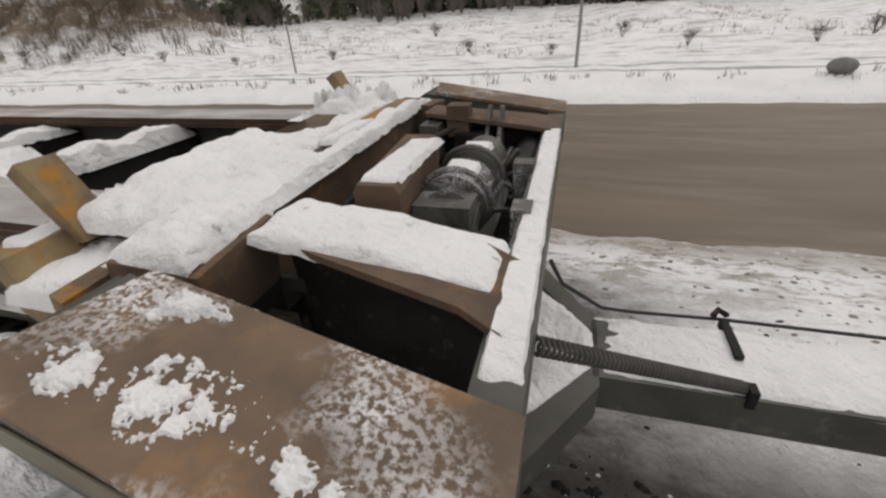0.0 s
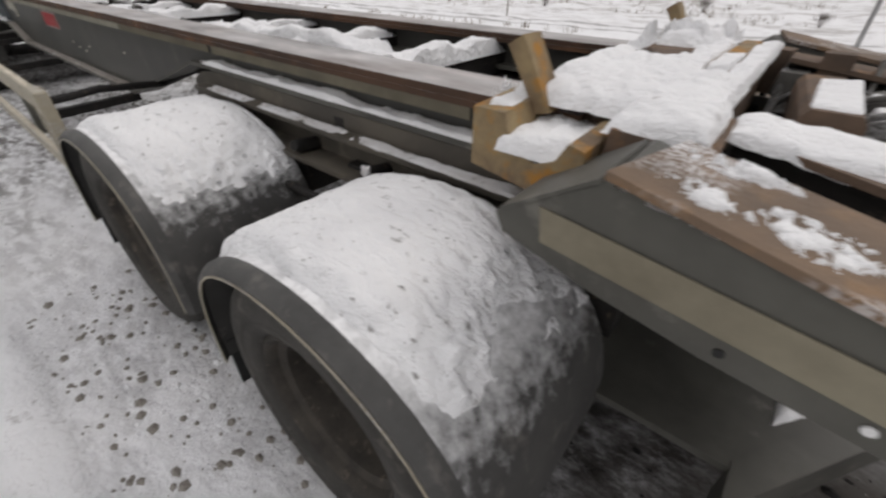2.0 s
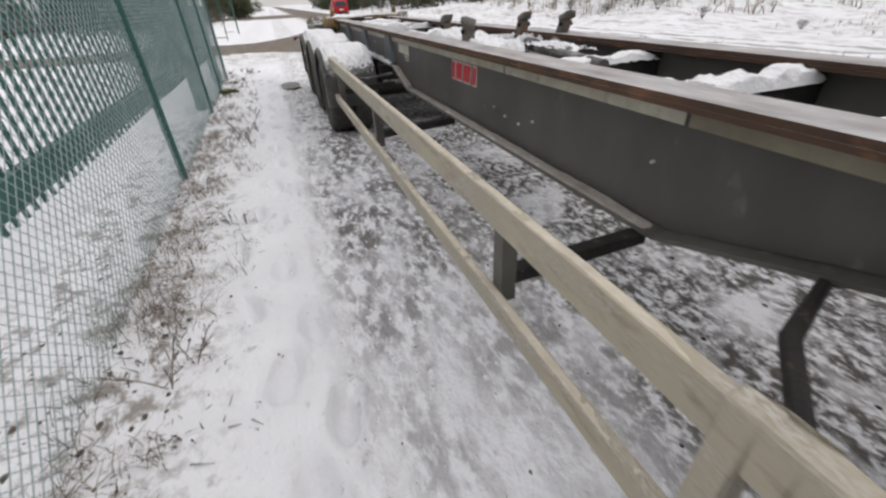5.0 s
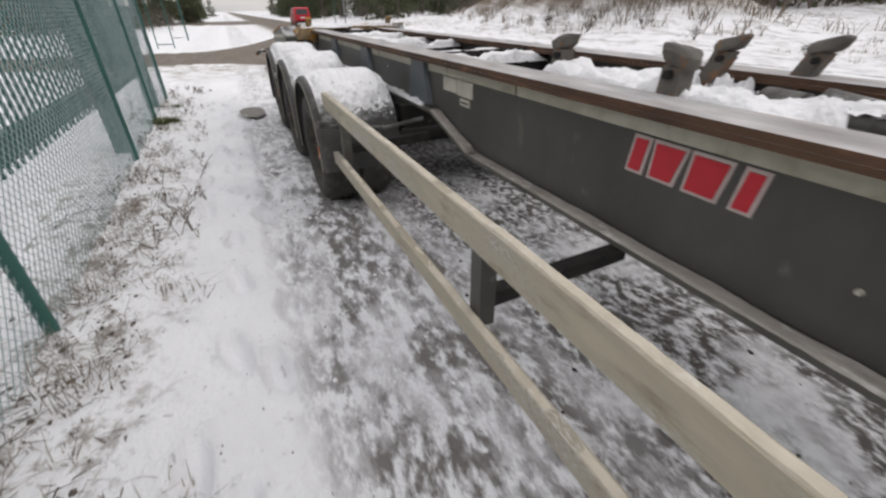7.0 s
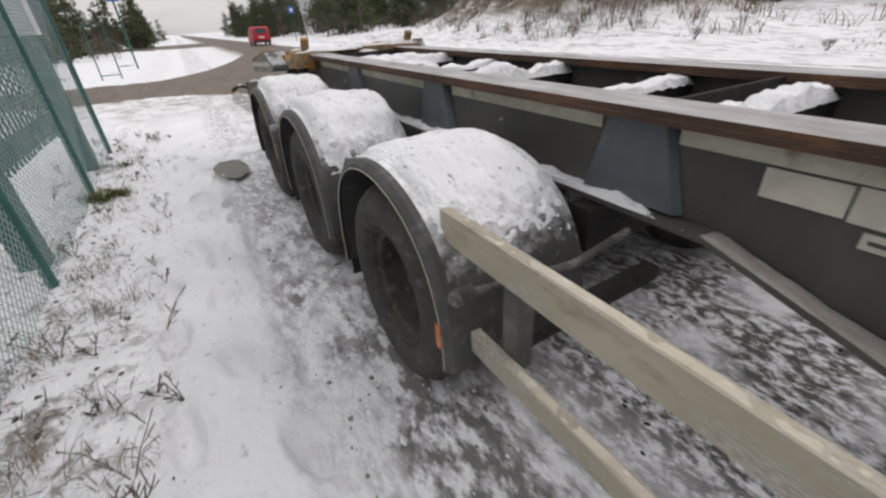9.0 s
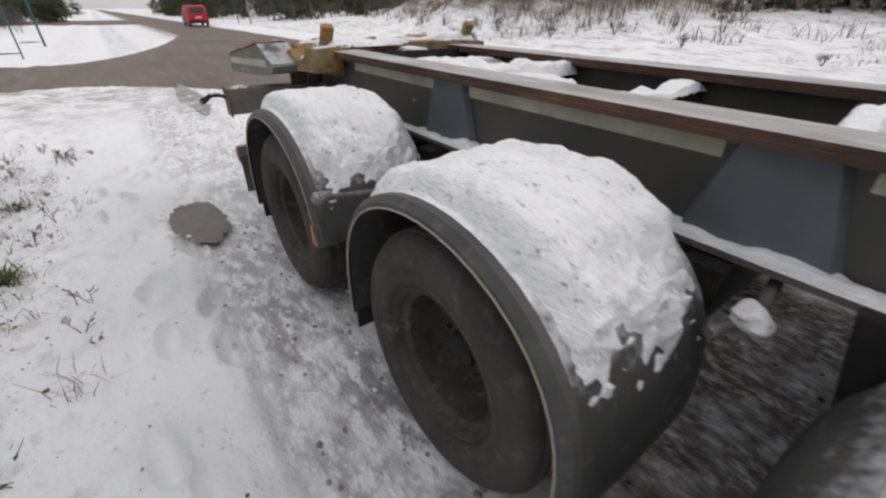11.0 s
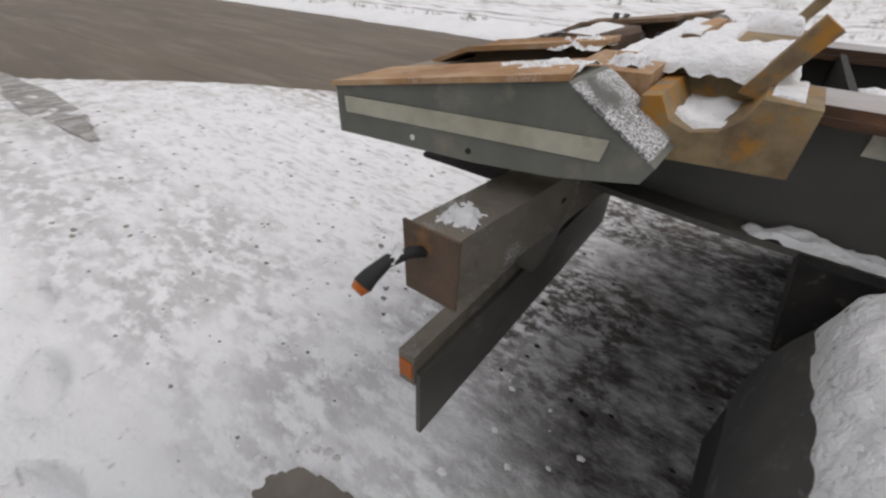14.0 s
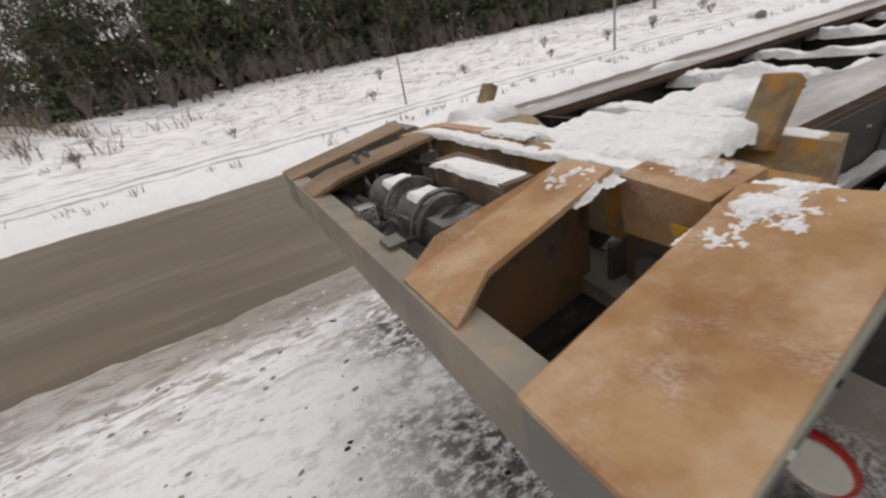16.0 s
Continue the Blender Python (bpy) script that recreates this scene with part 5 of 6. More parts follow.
for X0, s in ((-0.03, -1), (-14.17, 1)):
    q = abs(X0)
    fr = s < 0
    flat_snow(X0 + s * 0.595, X0 + s * 0.668, 0.56, mirror_y(0.46), 1.164, 0.045 if fr else 0.022, q + 1, 14, 110, 0.3 if fr else 0.5)
    flat_snow(X0 + s * 0.732, X0 + s * 0.835, 1.02, mirror_y(0.50), 1.164, 0.058 if fr else 0.03, q + 1.5, 20, 100, 0.3 if fr else 0.45)
    flat_snow(X0 + s * (0.735 if fr else 0.64), X0 + s * 1.04, 0.52, 1.20, 1.164, 0.062 if fr else 0.05, q + 1.7, 44, 80, 0.3 if fr else 0.4)
    flat_snow(X0 + s * 0.80, X0 + s * 1.02, mirror_y(0.78), mirror_y(0.45), 1.160, 0.075, q + 1.9, 34, 40, 0.35)
    flat_snow(X0 + s * 0.668, X0 + s * 0.73, 1.10, 1.40, 1.184, 0.016, q + 1.95, 12, 50, 0.55)
    flat_snow(X0 + s * 0.87, X0 + s * 0.99, 1.17, 1.74, 1.108, 0.03, q + 3.1, 14, 70, 0.35)
    flat_snow(X0 + s * 0.81, X0 + s * 0.965, 0.37, 0.60, 1.08, 0.042, q + 2, 22, 24, 0.4)
    flat_snow(X0 + s * 0.99, X0 + s * 1.06, 0.41, 0.58, 1.152, 0.026, q + 2.5, 12, 18, 0.3)
    flat_snow(X0 + s * 0.35, X0 + s * 0.455, 0.81, 1.22, 1.171, 0.024 if fr else 0.013, q + 7, 12, 50)
    flat_snow(X0 + s * 0.60, X0 + s * 0.75, 0.44, 0.63, 1.163, 0.05 if fr else 0.028, q + 6, 30, 34, 0.4, blob=True)
flat_snow(-0.62, -1.08, 0.50, 1.02, 1.166, 0.062, 71, 60, 60, 0.2)
flat_snow(-0.60, -0.80, 0.40, 0.64, 1.165, 0.05, 73, 40, 44, 0.3)
flat_snow(-0.82, -1.02, 0.34, 0.62, 1.09, 0.06, 72, 30, 30, 0.3)
flat_snow(-0.10, -0.60, 0.53, 0.73, 1.082, 0.042, 3, 60, 30, 0.1, slope=-0.14)
flat_snow(-13.78, -13.62, 0.59, 0.78, 1.16, 0.025, 33, 20, 22, 0.7, slope=0.12, blob=True)
flat_snow(-0.032, -0.10, 0.36, 1.75, 1.076, 0.022, 4, 10, 120, 0.35)
for k, x in enumerate((-1.9, -2.75, -3.6, -4.75, -5.75, -7.75, -8.75, -9.4, -10.3, -11.1, -11.9, -12.6)):
    flat_snow(x - 0.06, x + 0.06, 0.66, mirror_y(0.66), 1.048, 0.09 if k in (0, 3, 6, 8, 10) else 0.05, 50 + k, 10, 70, 0.25, "ridge of snow along a cross member")
flat_snow(-6.35, -7.65, 0.74, 1.05, 1.075, 0.12, 8, 90, 26, 0.35)
flat_snow(-6.0, -6.75, 1.20, 1.42, 1.10, 0.03, 61, 50, 24, 0.6, blob=True)
flat_snow(-6.9, -7.4, 1.2, 1.65, 1.045, 0.10, 62, 40, 40, 0.5, blob=True)
flat_snow(-11.6, -12.95, 0.98, 1.36, 1.035, 0.07, 9, 90, 34, 0.3)
flat_snow(-8.6, -13.1, 0.552, 0.632, 0.77, 0.045, 29, 260, 10, 0.6, "snow lying on the lower flange")
flat_snow(-8.0, -8.56, 0.552, 0.632, 0.606, 0.02, 91, 60, 10, 0.3, "frosty dust on the sloping flange", slope=-0.3, material=M_DUSTY)
flat_snow(-2.2, -4.2, 1.0, 1.2, 1.06, 0.07, 20, 80, 14, 0.5)
flat_snow(0.16, 3.2, 1.05, 1.37, 0.428, 0.04, 10, 120, 20)
def deck_snow(u, v):
    x = -0.24 + 0.40 * u
    h = 0.60 * (1 - u)
    return (x, CY + (2 * v - 1) * (h * 0.85 + 0.08), 0.424), (0, 0, 1)


snow_sheet("snow_cover", deck_snow, 50, 60, 0.04, "loose white snow lying on the drawbar deck", 11, 1.0, 0.3)
flat_snow(-4.5, -8.0, 0.552, 0.63, 0.605, 0.014, 17, 260, 8, 0.3, "thin frosty dust on the lower flange", material=M_DUSTY)
flat_snow(-0.26, -0.62, 0.125, 0.26, 1.111, 0.020, 13, 150, 80, 0.75, slope=-0.17, blob=True)
flat_snow(-0.38, -0.67, 0.135, 0.23, 1.131, 0.022, 81, 110, 50, 0.75, slope=-0.17, blob=True)
flat_snow(-0.50, -0.62, 0.27, 0.36, 1.152, 0.020, 82, 50, 40, 0.75, slope=-0.17, blob=True)
flat_snow(-0.10, -0.34, 0.11, 0.20, 1.084, 0.022, 43, 60, 30, 0.75, slope=-0.17, blob=True)
flat_snow(-0.44, -0.58, 0.29, 0.37, 1.148, 0.022, 18, 50, 34, 0.5, slope=-0.17, blob=True)
flat_snow(-13.78, -13.53, 0.20, 0.37, 1.147, 0.010, 14, 80, 60, 0.75, slope=0.17, blob=True)
flat_snow(-13.72, -13.60, -0.10, 0.06, 0.868, 0.03, 41, 20, 24, 0.5, blob=True)
flat_snow(-13.735, -13.695, -0.22, -0.15, 0.838, 0.022, 42, 14, 18, 0.4, blob=True)
flat_snow(-1.0, -1.25, 0.55, 0.80, 1.12, 0.07, 64, 30, 30, 0.5, blob=True)
flat_snow(-0.75, -1.2, 1.55, 2.0, 1.15, 0.12, 65, 40, 40, 0.5, blob=True)
flat_snow(-0.95, -3.2, 0.552, 0.63, 0.977, 0.03, 15, 170, 14, 0.35, "snow lying along the lower flange")
flat_snow(-0.7, -3.0, 0.478, 0.548, 0.883, 0.012, 16, 160, 10, 0.75, "thin frosty snow on the bogie ledge", material=M_SNOW_DIRTY)
flat_snow(-3.5, -9.05, -0.124, -0.086, 0.873, 0.010, 74, 420, 6, 0.55, "thin icy crust of snow along the guard rail", material=M_RAILFROST)
flat_snow(-3.7, -9.05, -0.124, -0.086, 0.468, 0.008, 75, 420, 6, 0.7, "thin icy crust of snow along the guard rail", material=M_RAILFROST)

# the trailer stands a trifle askew and nose-down; its snow lies on it so too
ASKEW = Matrix.Translation((-7.1, CY, 0.6)) @ Matrix.Rotation(0.0042, 4, "Z") @ Matrix.Rotation(0.0030, 4, "Y") @ Matrix.Translation((7.1, -CY, -0.6))
for ob in [trailer] + SNOWS:
    ob.matrix_basis = ASKEW @ ob.matrix_basis

# ---------------------------------------------------------------- fence along the yard
def fence_y(x):
    return -1.78 + (x + 4.45) * 0.024


fence = thing("chain_link_fence", (-8.5, fence_y(-8.5), GZ), "green chain-link fence with frosted mesh and steel posts", "fence")
for x in (0.9, -1.7, -4.45, -8.1, -11.4, -13.6, -15.75):
    b = new_bm()
    tube(b, [(x, fence_y(x), GZ - 0.1), (x, fence_y(x), 2.15)], 0.035, 12)
    part("fence_post", b, M_FENCE, fence, smooth=True)


def build_mesh_wire():
    bm = new_bm()
    x0, x1, z0, z1, p = -15.75, 0.9, GZ, 2.05, 0.07
    L = z1 - z0
    verts, faces = [], []
    for sgn in (1, -1):
        k = int((x1 - x0 + L) / p)
        for i in range(k + 1):
            xs = x0 - (L if sgn > 0 else 0) + i * p
            xa, za, xb, zb = xs, z0, xs + L, z1
            if sgn < 0:
                xa, za, xb, zb = xs, z1, xs + L, z0
            if xb <= x0 or xa >= x1:
                continue
            if xa < x0:
                za += (zb - za) * (x0 - xa) / (xb - xa)
                xa = x0
            if xb > x1:
                zb -= (zb - za) * (xb - x1) / (xb - xa)
                xb = x1
            b = len(verts)
            for x, z in ((xa, za), (xb, zb)):
                for dy, dz in ((-0.0022, 0.0), (0.0022, 0.0022), (0.0022, -0.0022)):
                    verts.append((x, fence_y(x) + dy, z + dz))
            faces += [(b, b + 1, b + 4, b + 3), (b + 1, b + 2, b + 5, b + 4), (b + 2, b, b + 3, b + 5)]
    me = bpy.data.meshes.new("wire_mesh")
    me.from_pydata(verts, [], faces)
    me.materials.append(M_WIRE)
    ob = new("wire_mesh", me)
    ob.parent = fence
    ob.matrix_basis = Matrix.Translation(-origin_of(fence))
    tagged(ob, "frosted pale wire mesh", kind="stuff")


build_mesh_wire()

gate = thing("sliding_gate", (-10.5, -2.3, GZ), "dark green steel sliding gate with upright bars behind the fence", "gate")
b = new_bm()
box(b, -15.9, -5.4, -2.34, -2.26, 0.50, 0.68)
part("gate_beam", bev(b, 0.006), M_FENCE, gate, "broad green gate beam")
b = new_bm()
box(b, -15.9, -5.4, -2.33, -2.27, 2.0, 2.06)
part("gate_beam", bev(b, 0.006), M_FENCE, gate)
bar_bm = new_bm()
box(bar_bm, -0.013, 0.013, -0.010, 0.010, 0.42, 2.0)
bar0 = mesh_ob("gate_bar", bar_bm, M_FENCE, gate, at=(-5.45, -2.3, 0))
for i in range(1, 84):
    o = bar0.copy()
    scene.collection.objects.link(o)
    o.matrix_basis = Matrix.Translation(Vector((-5.45 - i * 0.125, -2.3, 0)) - origin_of(gate))
for x in (-11.9, -14.7):
    b = new_bm()
    box(b, x - 0.09, x + 0.09, -2.22, -2.05, GZ - 0.1, 2.6)
    part("gate_post", bev(b, 0.008), M_FENCE, gate, "stout green gate post")

# ---------------------------------------------------------------- ground details
def disc_patch(cx, cy, rx, ry, z, seed):
    bm = new_bm()
    c = bm.verts.new((cx, cy, z + 0.004))
    ring = []
    for k in range(140):
        a = k * math.tau / 140
        r = 1 + 0.03 * nz(math.cos(a), math.sin(a), seed, 22) + 0.22 * nz(math.cos(a) + seed, math.sin(a), 0, 1.6) + 0.12 * nz(math.cos(a), math.sin(a) + seed, 0, 6)
        ring.append(bm.verts.new((cx + rx * r * math.cos(a), cy + ry * r * math.sin(a), z)))
    for k in range(140):
        bm.faces.new((c, ring[k], ring[(k + 1) % 140]))
    return bm


def ground_max(cx, cy, rx, ry):
    return max(ground_height(cx + rx * i / 3, cy + ry * j / 3) for i in range(-3, 4) for j in range(-3, 4))


z = ground_max(-13.62, -0.58, 0.48, 0.22) + 0.006
tagged(mesh_ob("puddle", disc_patch(-13.62, -0.58, 0.47, 0.20, z, 2), M_SLUSH), "frozen brown puddle in the trampled snow", "puddle", kind="structure")


M_TRACK = mat("tread_packed_slush", (0.30, 0.285, 0.265), (0.16, 0.15, 0.135), 14, 0.7, 0.6, 30, stretch=(2.2, 0.6, 1), frost=(0.40, 0.62, 6.0, 0.8))
z = ground_max(-20.0, 0.32, 1.7, 0.2) - 0.004
tagged(mesh_ob("slush_patch", disc_patch(-20.0, 0.32, 1.8, 0.2, z, 5), M_TRACK), "dark tyre-packed slush patch near the side road", "slush", kind="structure")


def lumps(name, n, box_, size, material, label, seed):
    """Loose crumbs of snow or grit lying on the ground."""
    rng = random.Random(seed)
    verts, faces = [], []
    for _ in range(n):
        x, y = rng.uniform(box_[0], box_[1]), rng.uniform(box_[2], box_[3])
        r = size * rng.uniform(0.35, 1.0) ** 2
        z0 = ground_height(x, y)
        b = len(verts)
        a0 = rng.uniform(0, 6.28)
        for k in range(5):
            a = a0 + k * math.tau / 5
            q = r * rng.uniform(0.7, 1.2)
            verts.append((x + q * math.cos(a) * 1.3, y + q * math.sin(a), z0 - 0.004))
        verts.append((x + r * rng.uniform(-0.3, 0.3), y + r * rng.uniform(-0.3, 0.3), z0 + r * rng.uniform(0.25, 0.6)))
        faces += [(b + k, b + (k + 1) % 5, b + 5) for k in range(5)]
    me = bpy.data.meshes.new(name)
    me.from_pydata(verts, [], faces)
    me.materials.append(material)
    tagged(new(name, me), label, "ground litter", kind="stuff")


lumps("snow_crumbs", 2600, (-17, 1.5, -2.2, 0.4), 0.022, M_SNOW, "small crumbs of snow scattered on the ground", 3)
lumps("dirt_crumbs", 1500, (-17, 1.5, -2.3, 0.9), 0.011, M_TWIG, "dark crumbs of earth and leaf litter on snow", 4)
lumps("dirt_crumbs", 900, (-14.5, 2.2, 0.2, 3.0), 0.022, M_DARK, "dark clods of earth below the trailer", 5)
M_CLOD = mat("gritty_brown_slush", (0.30, 0.275, 0.25), (0.19, 0.17, 0.15), 30, 0.8, 0.4, 60)
lumps("dirt_crumbs", 330, (-3.2, -0.6, -0.64, -0.10), 0.030, M_CLOD, "brown clods fallen beside the wheels", 8)
lumps("dirt_crumbs", 260, (-13.4, -8.5, -0.60, 0.05), 0.024, M_CLOD, "brown clods fallen beside the wheels", 9)
lumps("dirt_crumbs", 1500, (-0.2, 2.6, -0.05, 1.05), 0.030, M_DARK, "dark frozen clods below the drawbar", 13)
lumps("snow_crumbs", 420, (-0.2, 2.6, -0.05, 1.05), 0.020, M_SNOW, "small crumbs of snow among frozen clods", 14)
lumps("dirt_crumbs", 520, (0.1, 4.2, 1.45, 2.95), 0.026, M_CLOD, "brown grit scattered on the snowy shoulder", 15)
lumps("dirt_crumbs", 420, (-19.5, -14.2, -0.6, 2.8), 0.026, M_CLOD, "brown grit scattered on the driven snow", 16)
lumps("slush_crumbs", 170, (-14.2, -13.05, -0.84, -0.30), 0.034, M_SNOW_DIRTY, "gritty slush crumbs round the frozen puddle", 12)
lumps("leaf_litter", 1500, (-16.2, 0.5, -2.35, -1.45), 0.024, M_TWIG, "dark dead leaves and earth along the fence", 7)
lumps("slush_crumbs", 1200, (-17, 4, 2.3, 3.2), 0.025, M_SNOW_DIRTY, "gritty slush crumbs along the road edge", 6)


def stalks(name, spots, material, label, seed, h=(0.08, 0.3), n=9, w=0.0035, spread=0.10, lean=0.5):
    """Dry stalks and blades, a few bent ones to every tuft."""
    rng = random.Random(seed)
    verts, faces = [], []
    for x, y in spots:
        for _ in range(n):
            a, r = rng.uniform(0, 6.28), spread * rng.random()
            bx, by = x + r * math.cos(a), y + r * math.sin(a)
            z0 = ground_height(bx, by) - 0.02
            H, q = rng.uniform(*h), rng.uniform(0, 6.28)
            L = lean * H * rng.uniform(0.2, 1.6)
            dx, dy = math.cos(q), math.sin(q)
            b = len(verts)
            for f, ww in ((0, 1.0), (0.55, 0.8), (1.0, 0.25)):
                cx, cy, cz = bx + dx * L * f * f, by + dy * L * f * f, z0 + H * f * (1 - 0.25 * f * lean)
                verts.append((cx - dy * w * ww, cy + dx * w * ww, cz))
                verts.append((cx + dy * w * ww, cy - dx * w * ww, cz))
            faces += [(b, b + 1, b + 3, b + 2), (b + 2, b + 3, b + 5, b + 4)]
    me = bpy.data.meshes.new(name)
    me.from_pydata(verts, [], faces)
    me.materials.append(material)
    tagged(new(name, me), label, "weeds", kind="stuff")


rng = random.Random(11)
spots = [(rng.uniform(-16.2, 0.5), 0) for _ in range(640)]
spots = [(x, fence_y(x) + abs(rng.gauss(0, 0.28)) - 0.05) for x, _ in spots if x > -11.5 or rng.random() < 0.25]
stalks("dry_weeds", [p for i, p in enumerate(spots) if i % 2], M_GRASS, "dry brown weeds poking through snow along the fence", 1, (0.04, 0.15), 24, 0.0022, 0.13, 0.9)
stalks("dead_twigs", [p for i, p in enumerate(spots) if i % 2 == 0], M_TWIG, "dark dead twigs lying over snow along the fence", 2, (0.02, 0.07), 8, 0.004, 0.12, 1.6)
spots = [(rng.uniform(-17.5, -9.5), rng.uniform(-2.4, -1.3)) for _ in range(46)]
stalks("dead_twigs", spots, M_TWIG, "dark dead stalks standing in the snow", 3, (0.03, 0.13), 7, 0.003, 0.07, 0.8)
spots = [(rng.uniform(-30, 25), 9.35 + abs(rng.gauss(0, 0.35))) for _ in range(150)]
stalks("verge_grass", spots, M_GRASS, "brown grass tufts along the snowy road verge", 4, (0.06, 0.22), 8, 0.008, 0.16, 0.5)
spots = []
while len(spots) < 2000:
    x, y = rng.uniform(-55, 45), rng.uniform(14.5, 40)
    if nz(x, y, 0, 0.13) + 0.4 * nz(x, y, 3, 0.6) > -0.02:
        spots.append((x, y))
stalks("field_grass", spots, M_GRASS, "withered grass and weeds standing in the snowy field", 5, (0.05, 0.24), 9, 0.008, 0.4, 0.6)
spots = [(rng.gauss(cx, rx), rng.gauss(cy, ry)) for cx, cy, rx, ry in ((-25, 21.5, 3.2, 1.4), (-34, 22.0, 4.5, 1.8), (-46, 26, 5, 2.0)) for _ in range(260)]
stalks("bank_grass", spots, M_GRASS, "pale dead grass on the banks of earth", 6, (0.3, 0.9), 10, 0.02, 0.5, 0.7)


def build_shrub(x, y, h, seed, material=M_TWIG):
    """A bare bush: forked twigs from one root."""
    r = random.Random(seed)
    bm = new_bm()
    base = Vector((x, y, ground_height(x, y) - 0.03))
    for k in range(16):
        a, t = r.uniform(0, 6.28), r.uniform(0.15, 0.8)
        d = Vector((math.cos(a) * t, math.sin(a) * t, 1)).normalized()
        p1 = base + d * h * r.uniform(0.35, 0.55)
        tube(bm, [base, p1], [0.012 * h, 0.007 * h], 4, False)
        for j in range(4):
            e = (d + Vector((r.uniform(-0.8, 0.8), r.uniform(-0.8, 0.8), r.uniform(-0.1, 0.5)))).normalized()
            p2 = p1 + e * h * r.uniform(0.25, 0.5)
            tube(bm, [p1, p2], [0.007 * h, 0.003 * h], 3, False)
            for i in range(3):
                g = (e + Vector((r.uniform(-0.9, 0.9), r.uniform(-0.9, 0.9), r.uniform(-0.2, 0.5)))).normalized()
                q = p1.lerp(p2, r.uniform(0.3, 1))
                tube(bm, [q, q + g * h * r.uniform(0.12, 0.25)], [0.005 * h, 0.002 * h], 3, False)
    tagged(mesh_ob("bare_shrub", bm, material), "leafless brown shrub standing in snow", "shrub", "shrubs beyond the road")


def sprigs(spots, seed, label, h=(0.08, 0.26)):
    """Small forked dead weeds standing singly in the snow."""
    r = random.Random(seed)
    bm = new_bm()
    for x, y in spots:
        H = r.uniform(*h)
        base = Vector((x, y, ground_height(x, y) - 0.02))
        for k in range(r.randint(2, 4)):
            d = Vector((r.uniform(-0.7, 0.7), r.uniform(-0.7, 0.7), 1)).normalized()
            tip = base + d * H
            tube(bm, [base, base.lerp(tip, 0.5) + Vector((0, 0, 0.06 * H)), tip], [0.0035, 0.003, 0.0018], 3, False)
            for j in range(5):
                q = base.lerp(tip, r.uniform(0.35, 1.0))
                e = (d + Vector((r.uniform(-1, 1), r.uniform(-1, 1), r.uniform(-0.4, 0.5)))).normalized()
                p2 = q + e * H * r.uniform(0.12, 0.35)
                tube(bm, [q, p2], [0.002, 0.0035], 3, False)
                w = e.orthogonal() * 0.004
                bm.faces.new([bm.verts.new(p2 - w), bm.verts.new(p2 + e * 0.012), bm.verts.new(p2 + w)])
    tagged(mesh_ob("dead_weeds", bm, M_WEED), label, "weeds", kind="stuff")


rw = random.Random(31)
sprigs([(rw.uniform(-11.5, 0.3), -1.15 - abs(rw.gauss(0, 0.25))) for _ in range(36)], 1, "dark forked dead weeds standing in snow by the fence")
sprigs([(rw.uniform(-17.0, -11.0), rw.uniform(-2.5, -1.25)) for _ in range(34)], 2, "dark forked dead weeds standing in open snow", (0.05, 0.2))
M_MOSS = mat("green_weed_leaves", (0.075, 0.10, 0.03), (0.13, 0.14, 0.05), 20, 0.8, 0.0)
stalks("green_tuft", [(gx + rw.gauss(0, q), gy + rw.gauss(0, q)) for gx, gy, q, m in ((-13.35, -1.86, 0.09, 22), (-14.85, -1.8, 0.04, 3)) for _ in range(m)], M_MOSS, "low tuft of green weeds in the snow", 9, (0.05, 0.12), 18, 0.006, 0.08, 1.0)

r9 = random.Random(21)
for k, (x, y, h) in enumerate(((3.2, 15.5, 0.9), (-0.8, 15.0, 0.7), (6.5, 15.5, 0.9), (-4, 17, 0.8), (-9, 15.5, 0.7), (-14, 16, 0.7), (1.5, 18, 1.0), (8.5, 17, 1.1), (-22, 17.5, 1.2), (-18.5, 16.6, 0.9), (-30, 18, 1.3), (12, 16, 1.0), (-6.5, 21, 1.0), (-25, 16.8, 1.0), (16, 19, 1.2))):
    build_shrub(x, y, h * 0.6, 100 + k)

# boulder on the verge
bm = new_bm()
bmesh.ops.create_icosphere(bm, subdivisions=3, radius=0.17)
for v in bm.verts:
    v.co *= 1 + 0.18 * nz(v.co.x, v.co.y, v.co.z, 2.4)
    v.co.z = max(v.co.z * 0.85, -0.10)
    v.co.x *= 1.35
bmesh.ops.translate(bm, verts=bm.verts, vec=(4.5, 9.55, ground_height(4.5, 9.55) + 0.1))
tagged(mesh_ob("boulder", bm, M_STONE, None, True), "grey boulder lying on the snowy verge", "boulder")


def build_pole(name, x, y, h, r, lean, material, label, cat):
    bm = new_bm()
    z0 = ground_height(x, y) - 0.1
    tube(bm, [(x, y, z0), (x + lean * h, y, z0 + h)], [r, r * 0.75], 10)
    return tagged(mesh_ob(name, bm, material, None, True), label, cat)


build_pole("marker_pole", 0.0, 12.3, 4.2, 0.045, 0.0, M_POLE, "thin grey steel pole beyond the road", "pole")
build_pole("snow_stake", -8.9, 12.8, 1.5, 0.03, 0.02, M_WOODPOLE, "thin wooden snow stake beyond the verge", "stake")
build_pole("utility_pole", -22.9, 23.0, 10.5, 0.14, -0.02, M_WOODPOLE, "tall weathered wooden utility pole", "utility pole")
build_pole("utility_pole", 22.0, 27.0, 10.5, 0.14, 0.0, M_WOODPOLE, "tall weathered wooden utility pole", "utility pole")
build_pole("lamp_pole", -64, 13.0, 8.0, 0.08, 0.0, M_POLE, "grey street lamp pole far along the road", "lamp pole")


